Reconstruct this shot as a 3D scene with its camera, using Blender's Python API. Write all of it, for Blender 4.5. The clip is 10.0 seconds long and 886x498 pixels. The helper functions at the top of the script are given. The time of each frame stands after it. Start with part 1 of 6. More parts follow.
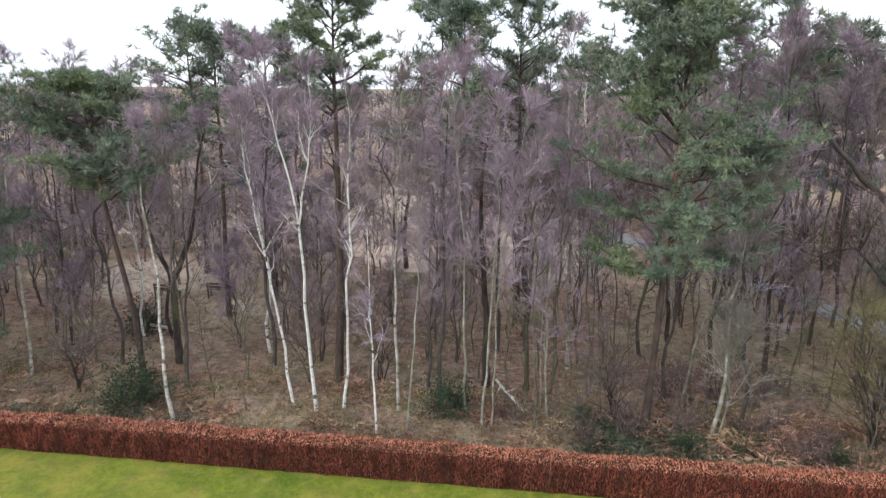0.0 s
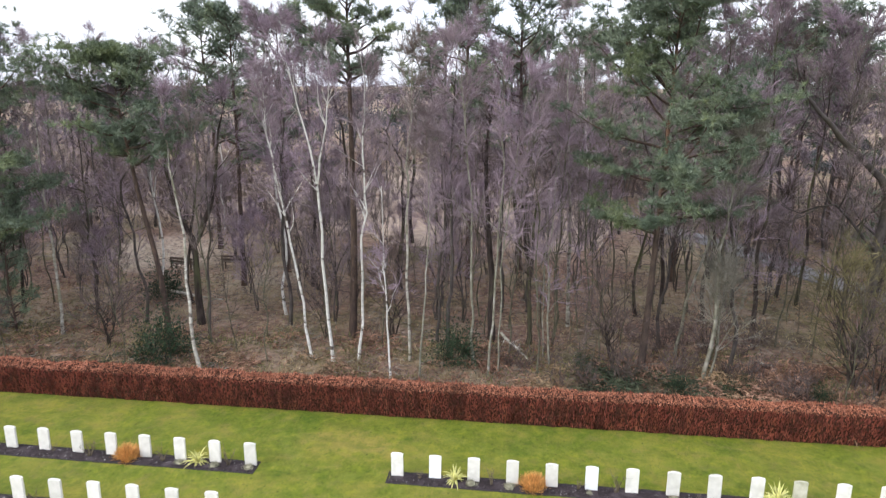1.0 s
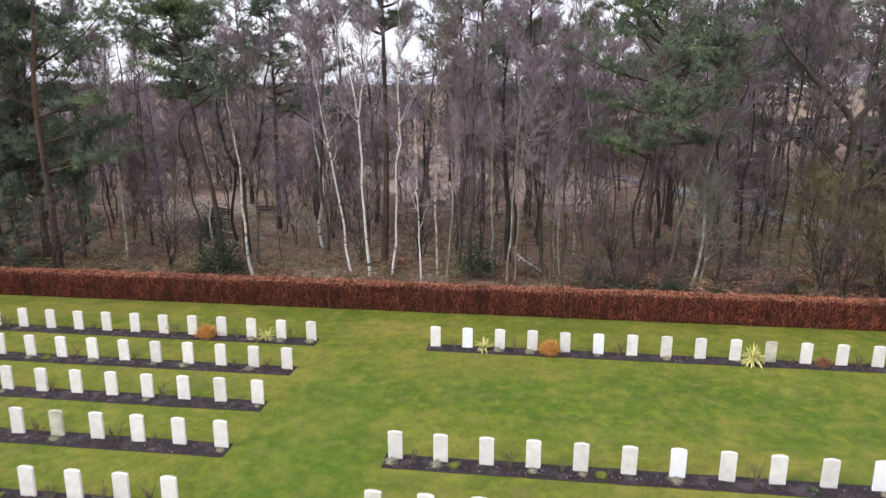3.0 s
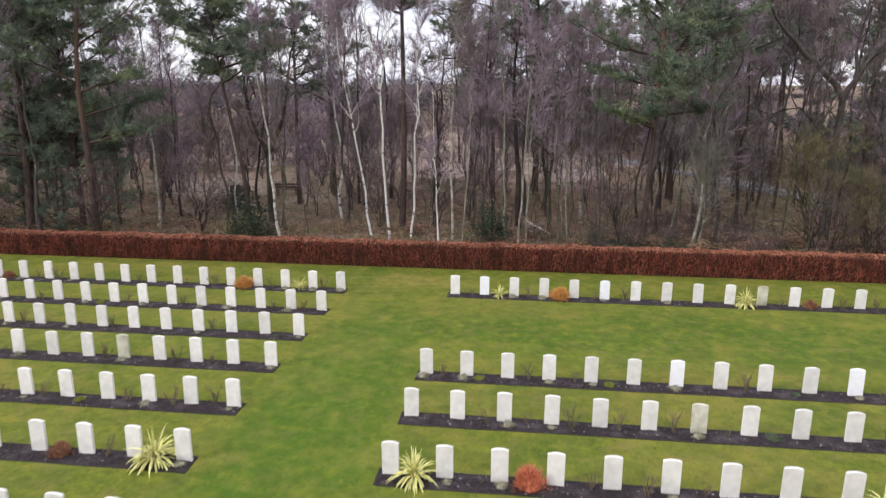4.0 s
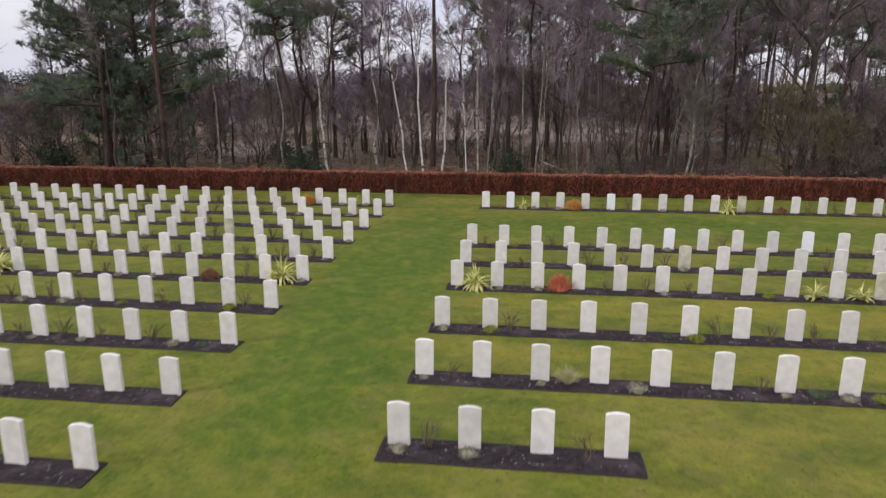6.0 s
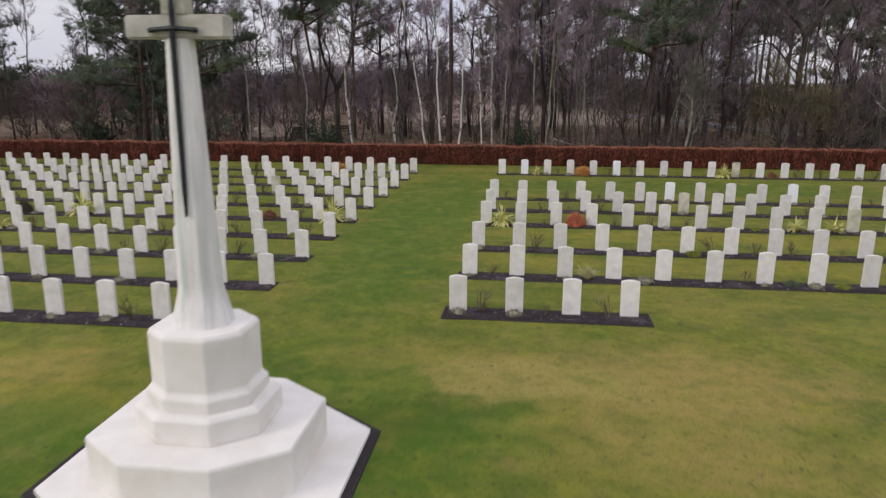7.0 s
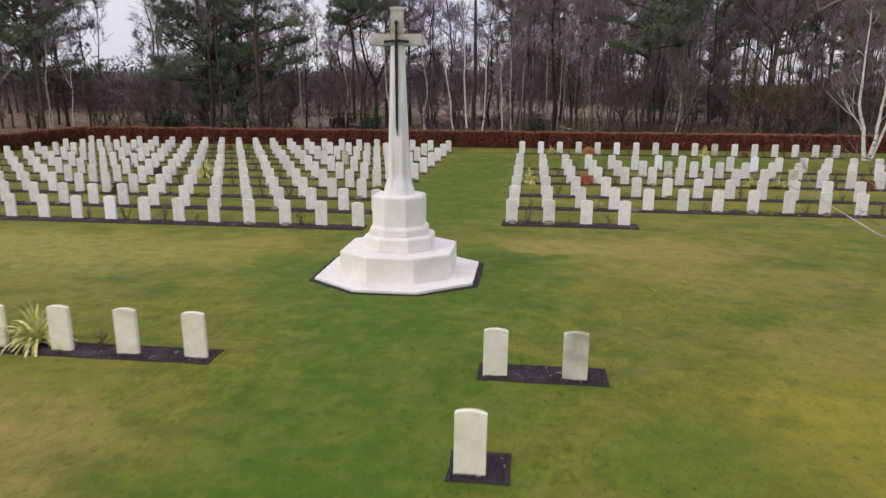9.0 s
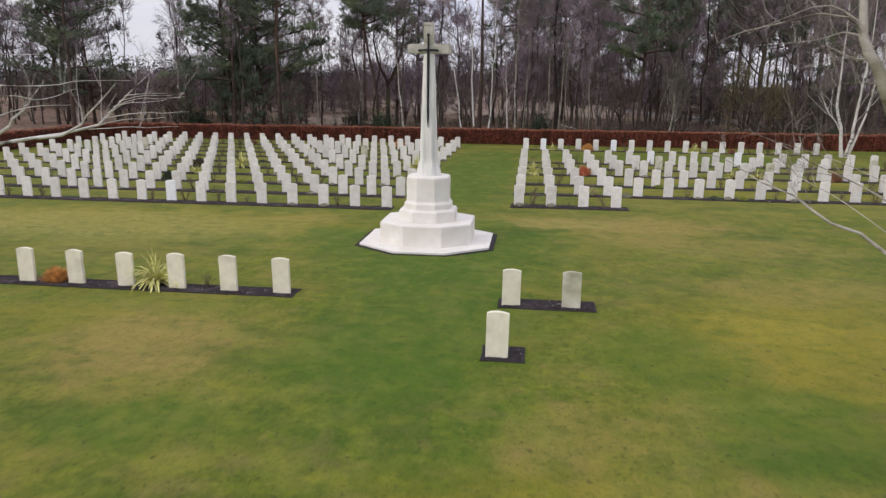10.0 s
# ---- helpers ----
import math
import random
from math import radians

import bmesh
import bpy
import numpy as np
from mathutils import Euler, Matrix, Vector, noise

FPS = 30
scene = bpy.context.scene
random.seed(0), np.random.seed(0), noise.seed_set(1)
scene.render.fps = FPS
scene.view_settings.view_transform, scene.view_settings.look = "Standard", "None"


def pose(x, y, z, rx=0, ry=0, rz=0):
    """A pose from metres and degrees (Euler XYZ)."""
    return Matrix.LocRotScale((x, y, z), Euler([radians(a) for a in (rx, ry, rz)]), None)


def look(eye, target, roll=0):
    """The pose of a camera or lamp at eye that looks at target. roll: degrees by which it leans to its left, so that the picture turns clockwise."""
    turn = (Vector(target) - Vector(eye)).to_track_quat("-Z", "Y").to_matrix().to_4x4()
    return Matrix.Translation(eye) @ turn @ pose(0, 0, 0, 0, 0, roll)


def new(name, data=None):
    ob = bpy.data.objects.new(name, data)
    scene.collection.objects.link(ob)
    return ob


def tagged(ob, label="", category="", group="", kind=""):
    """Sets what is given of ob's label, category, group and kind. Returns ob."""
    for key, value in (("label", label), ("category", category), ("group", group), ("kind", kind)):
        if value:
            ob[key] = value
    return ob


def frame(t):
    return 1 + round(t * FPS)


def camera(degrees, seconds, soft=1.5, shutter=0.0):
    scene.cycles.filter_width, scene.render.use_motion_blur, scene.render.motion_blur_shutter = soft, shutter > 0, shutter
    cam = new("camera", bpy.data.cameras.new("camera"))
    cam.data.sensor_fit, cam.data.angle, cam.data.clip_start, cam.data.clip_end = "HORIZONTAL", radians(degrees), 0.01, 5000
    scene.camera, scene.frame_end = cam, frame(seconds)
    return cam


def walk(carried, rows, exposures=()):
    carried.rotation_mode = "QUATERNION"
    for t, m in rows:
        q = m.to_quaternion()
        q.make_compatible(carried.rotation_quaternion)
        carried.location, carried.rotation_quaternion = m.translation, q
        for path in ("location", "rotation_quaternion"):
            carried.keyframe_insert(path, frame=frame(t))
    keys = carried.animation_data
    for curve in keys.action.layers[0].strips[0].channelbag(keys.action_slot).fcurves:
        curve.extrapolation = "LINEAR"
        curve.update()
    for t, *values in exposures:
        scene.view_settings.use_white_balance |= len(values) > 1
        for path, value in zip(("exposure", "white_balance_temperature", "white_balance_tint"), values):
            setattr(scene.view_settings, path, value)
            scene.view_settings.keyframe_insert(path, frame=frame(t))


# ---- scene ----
cam = camera(65.43, 10.0, soft=1.35, shutter=0.4)
# seconds, x, y, z, yaw, pitch, lean
PATH = [
    (0, 3.929, -11.792, 13.266, 7.173, -13.306, 0.582),
    (0.5, 3.861, -12.917, 12.699, 7.069, -13.409, 0.423),
    (1, 3.793, -14.051, 12.119, 7.013, -13.493, 0.295),
    (1.5, 3.690, -15.240, 11.557, 6.979, -13.581, 0.212),
    (2, 3.566, -16.490, 10.974, 6.949, -13.606, 0.169),
    (3.5, 3.037, -20.465, 9.126, 6.967, -13.580, 0.105),
    (4, 2.837, -21.894, 8.521, 7.038, -13.597, 0.066),
    (4.5, 2.659, -23.434, 7.922, 7.099, -13.594, -0.033),
    (5, 2.486, -25.053, 7.356, 7.144, -13.602, -0.057),
    (5.5, 2.318, -26.702, 6.725, 7.135, -13.620, -0.082),
    (7, 1.436, -32.091, 4.830, 7.109, -13.608, 0.029),
    (7.5, 1.119, -34.090, 4.501, 7.084, -13.656, 0.011),
    (8, 0.805, -36.168, 4.426, 6.936, -13.649, -0.227),
    (8.5, 0.628, -38.394, 4.494, 6.941, -13.604, -0.154),
    (9, 0.540, -40.376, 4.493, 7.164, -13.555, 0.166),
    (9.5, 0.468, -42.376, 4.536, 7.244, -13.526, 0.390),
    (10, 0.405, -44.066, 4.516, 7.206, -13.526, 0.503),
]
EXPOSURES = [(0.0, 0.92, 6250, 5), (2.0, 0.77, 6340, 9), (4.5, 0.38, 6480, 11), (5.5, 0.15, 6500, 12), (7.0, -0.22, 6500, 13), (8.0, -0.14, 6500, 13), (10.0, -0.10, 6500, 12)]
walk(cam, [(t, pose(x, y, z, 90 + p, 0, w) @ pose(0, 0, 0, 0, 0, r)) for t, x, y, z, w, p, r in PATH], EXPOSURES)

# ---------------------------------------------------------------- light
SUN_EL, SUN_AZ = 32.0, 235.0   # degrees; azimuth clockwise from +y


def make_world():
    world = bpy.data.worlds.new("overcast_sky")
    scene.world = world
    world.use_nodes = True
    nt = world.node_tree
    nt.nodes.clear()
    sky = nt.nodes.new("ShaderNodeTexSky")
    sky.sky_type = "NISHITA"
    sky.sun_disc = False
    sky.sun_elevation = radians(SUN_EL)
    sky.sun_rotation = radians(SUN_AZ)
    clear = nt.nodes.new("ShaderNodeBackground")
    clear.inputs["Strength"].default_value = 0.1
    nt.links.new(sky.outputs["Color"], clear.inputs["Color"])
    coord = nt.nodes.new("ShaderNodeTexCoord")
    mapping = nt.nodes.new("ShaderNodeMapping")
    mapping.inputs["Scale"].default_value = (1.0, 1.0, 2.6)
    nt.links.new(coord.outputs["Generated"], mapping.inputs["Vector"])
    cloud = nt.nodes.new("ShaderNodeTexNoise")
    cloud.inputs["Scale"].default_value = 3.2
    cloud.inputs["Detail"].default_value = 5
    nt.links.new(mapping.outputs["Vector"], cloud.inputs["Vector"])
    ramp = nt.nodes.new("ShaderNodeValToRGB")
    ramp.color_ramp.elements[0].position = 0.32
    ramp.color_ramp.elements[0].color = (0.75, 0.77, 0.95, 1)
    ramp.color_ramp.elements[1].position = 0.62
    ramp.color_ramp.elements[1].color = (0.94, 0.94, 1.0, 1)
    nt.links.new(cloud.outputs["Fac"], ramp.inputs["Fac"])
    # an overcast sky is brightest overhead
    split = nt.nodes.new("ShaderNodeSeparateXYZ")
    nt.links.new(coord.outputs["Generated"], split.inputs["Vector"])
    lift = nt.nodes.new("ShaderNodeMapRange")
    lift.inputs["From Min"].default_value, lift.inputs["From Max"].default_value = 0.0, 0.9
    lift.inputs["To Min"].default_value, lift.inputs["To Max"].default_value = 0.90, 1.53
    nt.links.new(split.outputs["Z"], lift.inputs["Value"])
    grey = nt.nodes.new("ShaderNodeBackground")
    nt.links.new(lift.outputs["Result"], grey.inputs["Strength"])
    nt.links.new(ramp.outputs["Color"], grey.inputs["Color"])
    mix = nt.nodes.new("ShaderNodeMixShader")
    mix.inputs["Fac"].default_value = 0.88
    nt.links.new(clear.outputs[0], mix.inputs[1])
    nt.links.new(grey.outputs[0], mix.inputs[2])
    out = nt.nodes.new("ShaderNodeOutputWorld")
    nt.links.new(mix.outputs[0], out.inputs["Surface"])


make_world()
sun_data = bpy.data.lights.new("sun", "SUN")
sun_data.energy = 1.25
sun_data.angle = radians(14)
sun_data.color = (1.0, 0.93, 0.82)
sun = new("sun", sun_data)
_e, _a = radians(SUN_EL), radians(SUN_AZ)
sun.matrix_world = look((60 * math.sin(_a), 60 * math.cos(_a), 50), (60 * math.sin(_a) - math.sin(_a) * math.cos(_e), 60 * math.cos(_a) - math.cos(_a) * math.cos(_e), 50 - math.sin(_e)))


# ---------------------------------------------------------------- materials
def material(name, low, high, scale=8.0, rough=0.9, bump=0.3, fine=60.0, spread=0.0, stain=None, stain_scale=0.6, stain_range=(0.5, 0.7),
             island=False, stretch=(1, 1, 1), bump_dist=0.02, spec=0.25, warp=0.0):
    """Two-scale procedural surface: fine grain between low and high, larger stains, spread per object or island."""
    m = bpy.data.materials.new(name)
    m.use_nodes = True
    nt = m.node_tree
    b = nt.nodes["Principled BSDF"]
    b.inputs["Roughness"].default_value = rough
    b.inputs["Specular IOR Level"].default_value = spec
    geo = nt.nodes.new("ShaderNodeNewGeometry")
    mp = nt.nodes.new("ShaderNodeMapping")
    mp.inputs["Scale"].default_value = stretch
    nt.links.new(geo.outputs["Position"], mp.inputs["Vector"])

    def noise_node(s, detail):
        n = nt.nodes.new("ShaderNodeTexNoise")
        n.inputs["Scale"].default_value = s
        n.inputs["Detail"].default_value = detail
        n.inputs["Distortion"].default_value = warp
        nt.links.new(mp.outputs["Vector"], n.inputs["Vector"])
        return n

    n1 = noise_node(scale, 6)
    ramp = nt.nodes.new("ShaderNodeValToRGB")
    ramp.color_ramp.elements[0].position = 0.3
    ramp.color_ramp.elements[1].position = 0.7
    ramp.color_ramp.elements[0].color = (*low, 1)
    ramp.color_ramp.elements[1].color = (*high, 1)
    nt.links.new(n1.outputs["Fac"], ramp.inputs["Fac"])
    colour = ramp.outputs["Color"]
    if stain:
        n2 = noise_node(stain_scale, 4)
        r2 = nt.nodes.new("ShaderNodeMapRange")
        r2.inputs["From Min"].default_value, r2.inputs["From Max"].default_value = stain_range
        nt.links.new(n2.outputs["Fac"], r2.inputs["Value"])
        mx = nt.nodes.new("ShaderNodeMix")
        mx.data_type = "RGBA"
        nt.links.new(r2.outputs["Result"], mx.inputs["Factor"])
        nt.links.new(colour, mx.inputs["A"])
        mx.inputs["B"].default_value = (*stain, 1)
        colour = mx.outputs["Result"]
    if spread:
        hsv = nt.nodes.new("ShaderNodeHueSaturation")
        if island:
            rnd = geo.outputs["Random Per Island"]
        else:
            info = nt.nodes.new("ShaderNodeObjectInfo")
            rnd = info.outputs["Random"]
        mr = nt.nodes.new("ShaderNodeMapRange")
        mr.inputs["To Min"].default_value, mr.inputs["To Max"].default_value = 1 - spread, 1 + spread
        nt.links.new(rnd, mr.inputs["Value"])
        nt.links.new(mr.outputs["Result"], hsv.inputs["Value"])
        nt.links.new(colour, hsv.inputs["Color"])
        colour = hsv.outputs["Color"]
    nt.links.new(colour, b.inputs["Base Color"])
    if bump:
        n3 = noise_node(fine, 4)
        bp = nt.nodes.new("ShaderNodeBump")
        bp.inputs["Strength"].default_value = bump
        bp.inputs["Distance"].default_value = bump_dist
        nt.links.new(n3.outputs["Fac"], bp.inputs["Height"])
        nt.links.new(bp.outputs["Normal"], b.inputs["Normal"])
    return m


def layer(m, colour, scale, lo, hi, amount=1.0, stretch=(1, 1, 1), detail=4):
    """Adds one more patchy layer of colour over a material."""
    nt = m.node_tree
    b = nt.nodes["Principled BSDF"]
    source = b.inputs["Base Color"].links[0].from_socket
    geo = nt.nodes.new("ShaderNodeNewGeometry")
    mp = nt.nodes.new("ShaderNodeMapping")
    mp.inputs["Scale"].default_value = stretch
    mp.inputs["Location"].default_value = (scale * 3.1, scale * 7.7, 1.3)
    nt.links.new(geo.outputs["Position"], mp.inputs["Vector"])
    n = nt.nodes.new("ShaderNodeTexNoise")
    n.inputs["Scale"].default_value = scale
    n.inputs["Detail"].default_value = detail
    nt.links.new(mp.outputs["Vector"], n.inputs["Vector"])
    r = nt.nodes.new("ShaderNodeMapRange")
    r.inputs["From Min"].default_value, r.inputs["From Max"].default_value = lo, hi
    r.inputs["To Max"].default_value = amount
    nt.links.new(n.outputs["Fac"], r.inputs["Value"])
    mx = nt.nodes.new("ShaderNodeMix")
    mx.data_type = "RGBA"
    nt.links.new(r.outputs["Result"], mx.inputs["Factor"])
    nt.links.new(source, mx.inputs["A"])
    mx.inputs["B"].default_value = (*colour, 1)
    nt.links.new(mx.outputs["Result"], b.inputs["Base Color"])
    return m


def wear(m, colour, x, y, rx, ry, amount, turn=0.0, ragged=1.1):
    """A worn or lush patch of turf with a ragged outline, at its place on the lawn."""
    nt = m.node_tree
    b = nt.nodes["Principled BSDF"]
    source = b.inputs["Base Color"].links[0].from_socket
    geo = nt.nodes.new("ShaderNodeNewGeometry")
    warp = nt.nodes.new("ShaderNodeTexNoise")
    warp.inputs["Scale"].default_value = 0.9
    warp.inputs["Detail"].default_value = 5
    nt.links.new(geo.outputs["Position"], warp.inputs["Vector"])
    off = nt.nodes.new("ShaderNodeVectorMath")
    off.operation = "MULTIPLY_ADD"
    off.inputs[1].default_value = (2.4 * ragged, 2.4 * ragged, 0)
    nt.links.new(warp.outputs["Color"], off.inputs[0])
    nt.links.new(geo.outputs["Position"], off.inputs[2])
    mp = nt.nodes.new("ShaderNodeMapping")
    mp.vector_type = "TEXTURE"
    mp.inputs["Location"].default_value = (x + 1.2 * ragged, y + 1.2 * ragged, 0)
    mp.inputs["Rotation"].default_value = (0, 0, radians(turn))
    mp.inputs["Scale"].default_value = (rx, ry, 50)
    nt.links.new(off.outputs[0], mp.inputs["Vector"])
    ball = nt.nodes.new("ShaderNodeTexGradient")
    ball.gradient_type = "SPHERICAL"
    nt.links.new(mp.outputs["Vector"], ball.inputs["Vector"])
    speck = nt.nodes.new("ShaderNodeTexNoise")
    speck.inputs["Scale"].default_value = 3.4
    speck.inputs["Detail"].default_value = 6
    nt.links.new(geo.outputs["Position"], speck.inputs["Vector"])
    r = nt.nodes.new("ShaderNodeMapRange")
    r.inputs["From Min"].default_value, r.inputs["From Max"].default_value = 0.30, 0.68
    r.inputs["To Min"].default_value = 0.35
    nt.links.new(speck.outputs["Fac"], r.inputs["Value"])
    edge = nt.nodes.new("ShaderNodeMapRange")
    edge.interpolation_type = "SMOOTHSTEP"
    edge.inputs["From Max"].default_value = 0.6
    edge.inputs["To Max"].default_value = amount
    nt.links.new(ball.outputs["Fac"], edge.inputs["Value"])
    mul = nt.nodes.new("ShaderNodeMath")
    mul.operation = "MULTIPLY"
    nt.links.new(edge.outputs["Result"], mul.inputs[0])
    nt.links.new(r.outputs["Result"], mul.inputs[1])
    mx = nt.nodes.new("ShaderNodeMix")
    mx.data_type = "RGBA"
    nt.links.new(mul.outputs[0], mx.inputs["Factor"])
    nt.links.new(source, mx.inputs["A"])
    mx.inputs["B"].default_value = (*colour, 1)
    nt.links.new(mx.outputs["Result"], b.inputs["Base Color"])


GRASS = material("lawn_grass", (0.083, 0.110, 0.009), (0.160, 0.178, 0.017), 9.0, 0.85, 0.7, 45.0, stain=(0.165, 0.175, 0.026), stain_scale=0.28,
                 stain_range=(0.50, 0.72), bump_dist=0.03, stretch=(1, 0.75, 1), warp=0.3)
GRASS.node_tree.nodes["Principled BSDF"].inputs["Specular IOR Level"].default_value = 0.2
layer(GRASS, (0.24, 0.20, 0.040), 0.17, 0.52, 0.68, 0.55)
layer(GRASS, (0.055, 0.100, 0.008), 0.27, 0.48, 0.68, 0.45)
layer(GRASS, (0.22, 0.185, 0.036), 1.6, 0.48, 0.70, 0.42, (0.7, 0.8, 1))
TAN_TURF, LUSH_TURF, GOLD_TURF = (0.285, 0.215, 0.058), (0.060, 0.120, 0.007), (0.235, 0.20, 0.020)
YELLOW_TURF, PALE_TURF = (0.275, 0.235, 0.028), (0.30, 0.262, 0.070)
wear(GRASS, LUSH_TURF, -2.4, -8.0, 3.0, 15.0, 0.95)
wear(GRASS, LUSH_TURF, 8.0, 1.2, 13.0, 3.6, 0.9)
wear(GRASS, LUSH_TURF, -2.2, -24.5, 5.2, 6.0, 0.85)
wear(GRASS, LUSH_TURF, -1.7, -29.5, 3.0, 4.6, 0.8)
wear(GRASS, LUSH_TURF, -1.2, -35.4, 2.6, 3.4, 0.75)
wear(GRASS, GOLD_TURF, 0.6, -37.6, 3.0, 1.6, 0.6)
wear(GRASS, GOLD_TURF, 9.0, -9.9, 13.0, 1.3, 0.9)
wear(GRASS, GOLD_TURF, 9.0, -13.4, 13.0, 1.2, 0.85)
wear(GRASS, GOLD_TURF, -12.0, -22.6, 11.0, 2.6, 0.8)
wear(GRASS, GOLD_TURF, 6.4, -32.0, 5.6, 4.2, 1.0)
wear(GRASS, TAN_TURF, 3.6, -20.9, 5.5, 1.7, 1.0, -4)
wear(GRASS, TAN_TURF, 6.5, -24.0, 4.5, 1.8, 0.65)
wear(GRASS, TAN_TURF, -6.4, -33.4, 2.4, 2.6, 0.9, 20)
wear(GRASS, TAN_TURF, -10.5, -27.0, 4.0, 1.6, 0.55)
wear(GRASS, TAN_TURF, 3.6, -37.4, 2.6, 1.4, 0.5)
wear(GRASS, TAN_TURF, -2.1, 6.9, 2.4, 1.0, 0.8)
wear(GRASS, TAN_TURF, -2.6, -1.2, 1.2, 1.6, 0.4)
layer(GRASS, (0.25, 0.205, 0.040), 0.8, 0.52, 0.68, 0.45)
layer(GRASS, (0.26, 0.21, 0.05), 7.0, 0.58, 0.74, 0.45, (1, 0.5, 1))
layer(GRASS, (0.048, 0.086, 0.008), 1.0, 0.49, 0.68, 0.45, (0.6, 1, 1))
layer(GRASS, (0.24, 0.245, 0.022), 2.3, 0.50, 0.70, 0.42)
layer(GRASS, (0.045, 0.080, 0.008), 3.6, 0.54, 0.72, 0.40)
layer(GRASS, (0.21, 0.150, 0.062), 1.7, 0.55, 0.68, 0.28)
for wx, wy, wrx, wry, amount, turf in (
        (-2.4, -8.0, 2.6, 14.0, 0.45, LUSH_TURF), (-2.0, -24.5, 4.8, 5.0, 0.55, LUSH_TURF), (-1.5, -31.0, 3.0, 5.5, 0.60, LUSH_TURF), (5.8, -31.5, 4.4, 3.4, 0.50, GOLD_TURF),
        (-13.0, -22.5, 10.0, 2.4, 0.45, GOLD_TURF), (3.8, -20.9, 5.0, 1.5, 0.55, TAN_TURF), (-6.2, -33.4, 2.1, 1.9, 0.75, TAN_TURF), (-4.6, -36.0, 1.7, 1.1, 0.85, LUSH_TURF),
        (-2.1, -33.6, 2.6, 2.3, 0.75, LUSH_TURF), (5.0, -30.9, 1.9, 0.9, 0.75, YELLOW_TURF), (2.9, -32.5, 1.8, 2.4, 0.75, LUSH_TURF), (1.3, -35.8, 1.5, 1.2, 0.55, TAN_TURF),
        (4.3, -35.0, 1.8, 2.0, 0.8, LUSH_TURF), (6.4, -28.2, 3.2, 1.6, 0.6, TAN_TURF), (0.7, -21.3, 1.9, 0.7, 0.85, TAN_TURF), (3.7, -22.8, 2.4, 1.9, 0.7, TAN_TURF),
        (0.5, -22.9, 1.2, 1.0, 0.95, LUSH_TURF), (-5.4, -23.9, 1.4, 1.3, 0.85, LUSH_TURF), (-7.2, -21.9, 2.2, 1.0, 0.7, TAN_TURF), (-9.0, -32.4, 2.2, 1.2, 0.6, GOLD_TURF),
        (-13.5, -23.6, 9.0, 3.2, 0.8, PALE_TURF), (1.6, -21.2, 2.6, 1.2, 0.6, PALE_TURF)):
    wear(GRASS, turf, wx, wy, wrx, wry, amount)
layer(GRASS, (0.235, 0.235, 0.045), 1.3, 0.53, 0.70, 0.30, (1.2, 0.9, 1), 6)
layer(GRASS, (0.045, 0.095, 0.006), 2.1, 0.53, 0.70, 0.32, (0.9, 1.2, 1), 6)
layer(GRASS, (0.040, 0.050, 0.014), 8.5, 0.63, 0.70, 0.6)
layer(GRASS, (0.03, 0.055, 0.008), 22.0, 0.52, 0.75, 0.5)
FLOOR = material("forest_litter", (0.112, 0.067, 0.050), (0.295, 0.185, 0.138), 3.5, 0.95, 0.9, 18.0, stain=(0.125, 0.105, 0.06), stain_scale=0.22,
                 stain_range=(0.48, 0.66), bump_dist=0.08)
layer(FLOOR, (0.30, 0.235, 0.15), 0.10, 0.50, 0.64, 0.8)
layer(FLOOR, (0.13, 0.13, 0.05), 0.3, 0.54, 0.66, 0.55)
layer(FLOOR, (0.30, 0.215, 0.165), 0.55, 0.52, 0.66, 0.6)
layer(FLOOR, (0.045, 0.03, 0.022), 1.4, 0.52, 0.72, 0.7)
layer(FLOOR, (0.38, 0.29, 0.225), 2.6, 0.56, 0.68, 0.55)
SAND = (0.46, 0.375, 0.30)
wear(FLOOR, SAND, -21.8, 30.5, 6.5, 5.0, 0.9)
wear(FLOOR, SAND, -12.0, 26.0, 3.4, 2.4, 0.5)
layer(FLOOR, (0.05, 0.034, 0.026), 4.2, 0.55, 0.68, 0.6)
HEATH = material("pale_heath_grass", (0.225, 0.168, 0.135), (0.41, 0.32, 0.258), 1.6, 0.95, 0.8, 14.0, stain=(0.19, 0.11, 0.08), stain_scale=0.09, stain_range=(0.52, 0.64), bump_dist=0.08)
wear(HEATH, SAND, -21.0, 34.0, 7.0, 5.0, 0.8)
wear(HEATH, SAND, -18.0, 45.0, 5.0, 5.0, 0.8)
SOIL = material("bed_soil", (0.014, 0.010, 0.011), (0.045, 0.033, 0.036), 14.0, 0.95, 1.0, 55.0, stain=(0.06, 0.046, 0.05), stain_scale=3.0,
                stain_range=(0.58, 0.75), bump_dist=0.03)
layer(SOIL, (0.095, 0.075, 0.082), 2.2, 0.50, 0.66, 0.6)
layer(SOIL, (0.36, 0.34, 0.34), 13.0, 0.655, 0.69, 0.75)
EDGE = material("dark_edge_gravel", (0.018, 0.015, 0.016), (0.05, 0.042, 0.045), 30.0, 0.9, 0.9, 70.0, bump_dist=0.02)
STONE = material("portland_headstone", (0.67, 0.645, 0.60), (0.79, 0.765, 0.72), 6.0, 0.75, 0.15, 90.0, spread=0.09, stain=(0.585, 0.565, 0.515), stain_scale=2.6,
                 stain_range=(0.52, 0.82), bump_dist=0.004)
MOSSTONE = material("lichened_headstone", (0.48, 0.46, 0.34), (0.66, 0.64, 0.54), 5.0, 0.8, 0.2, 90.0, stain=(0.30, 0.29, 0.20), stain_scale=2.2,
                    stain_range=(0.48, 0.72), bump_dist=0.005)
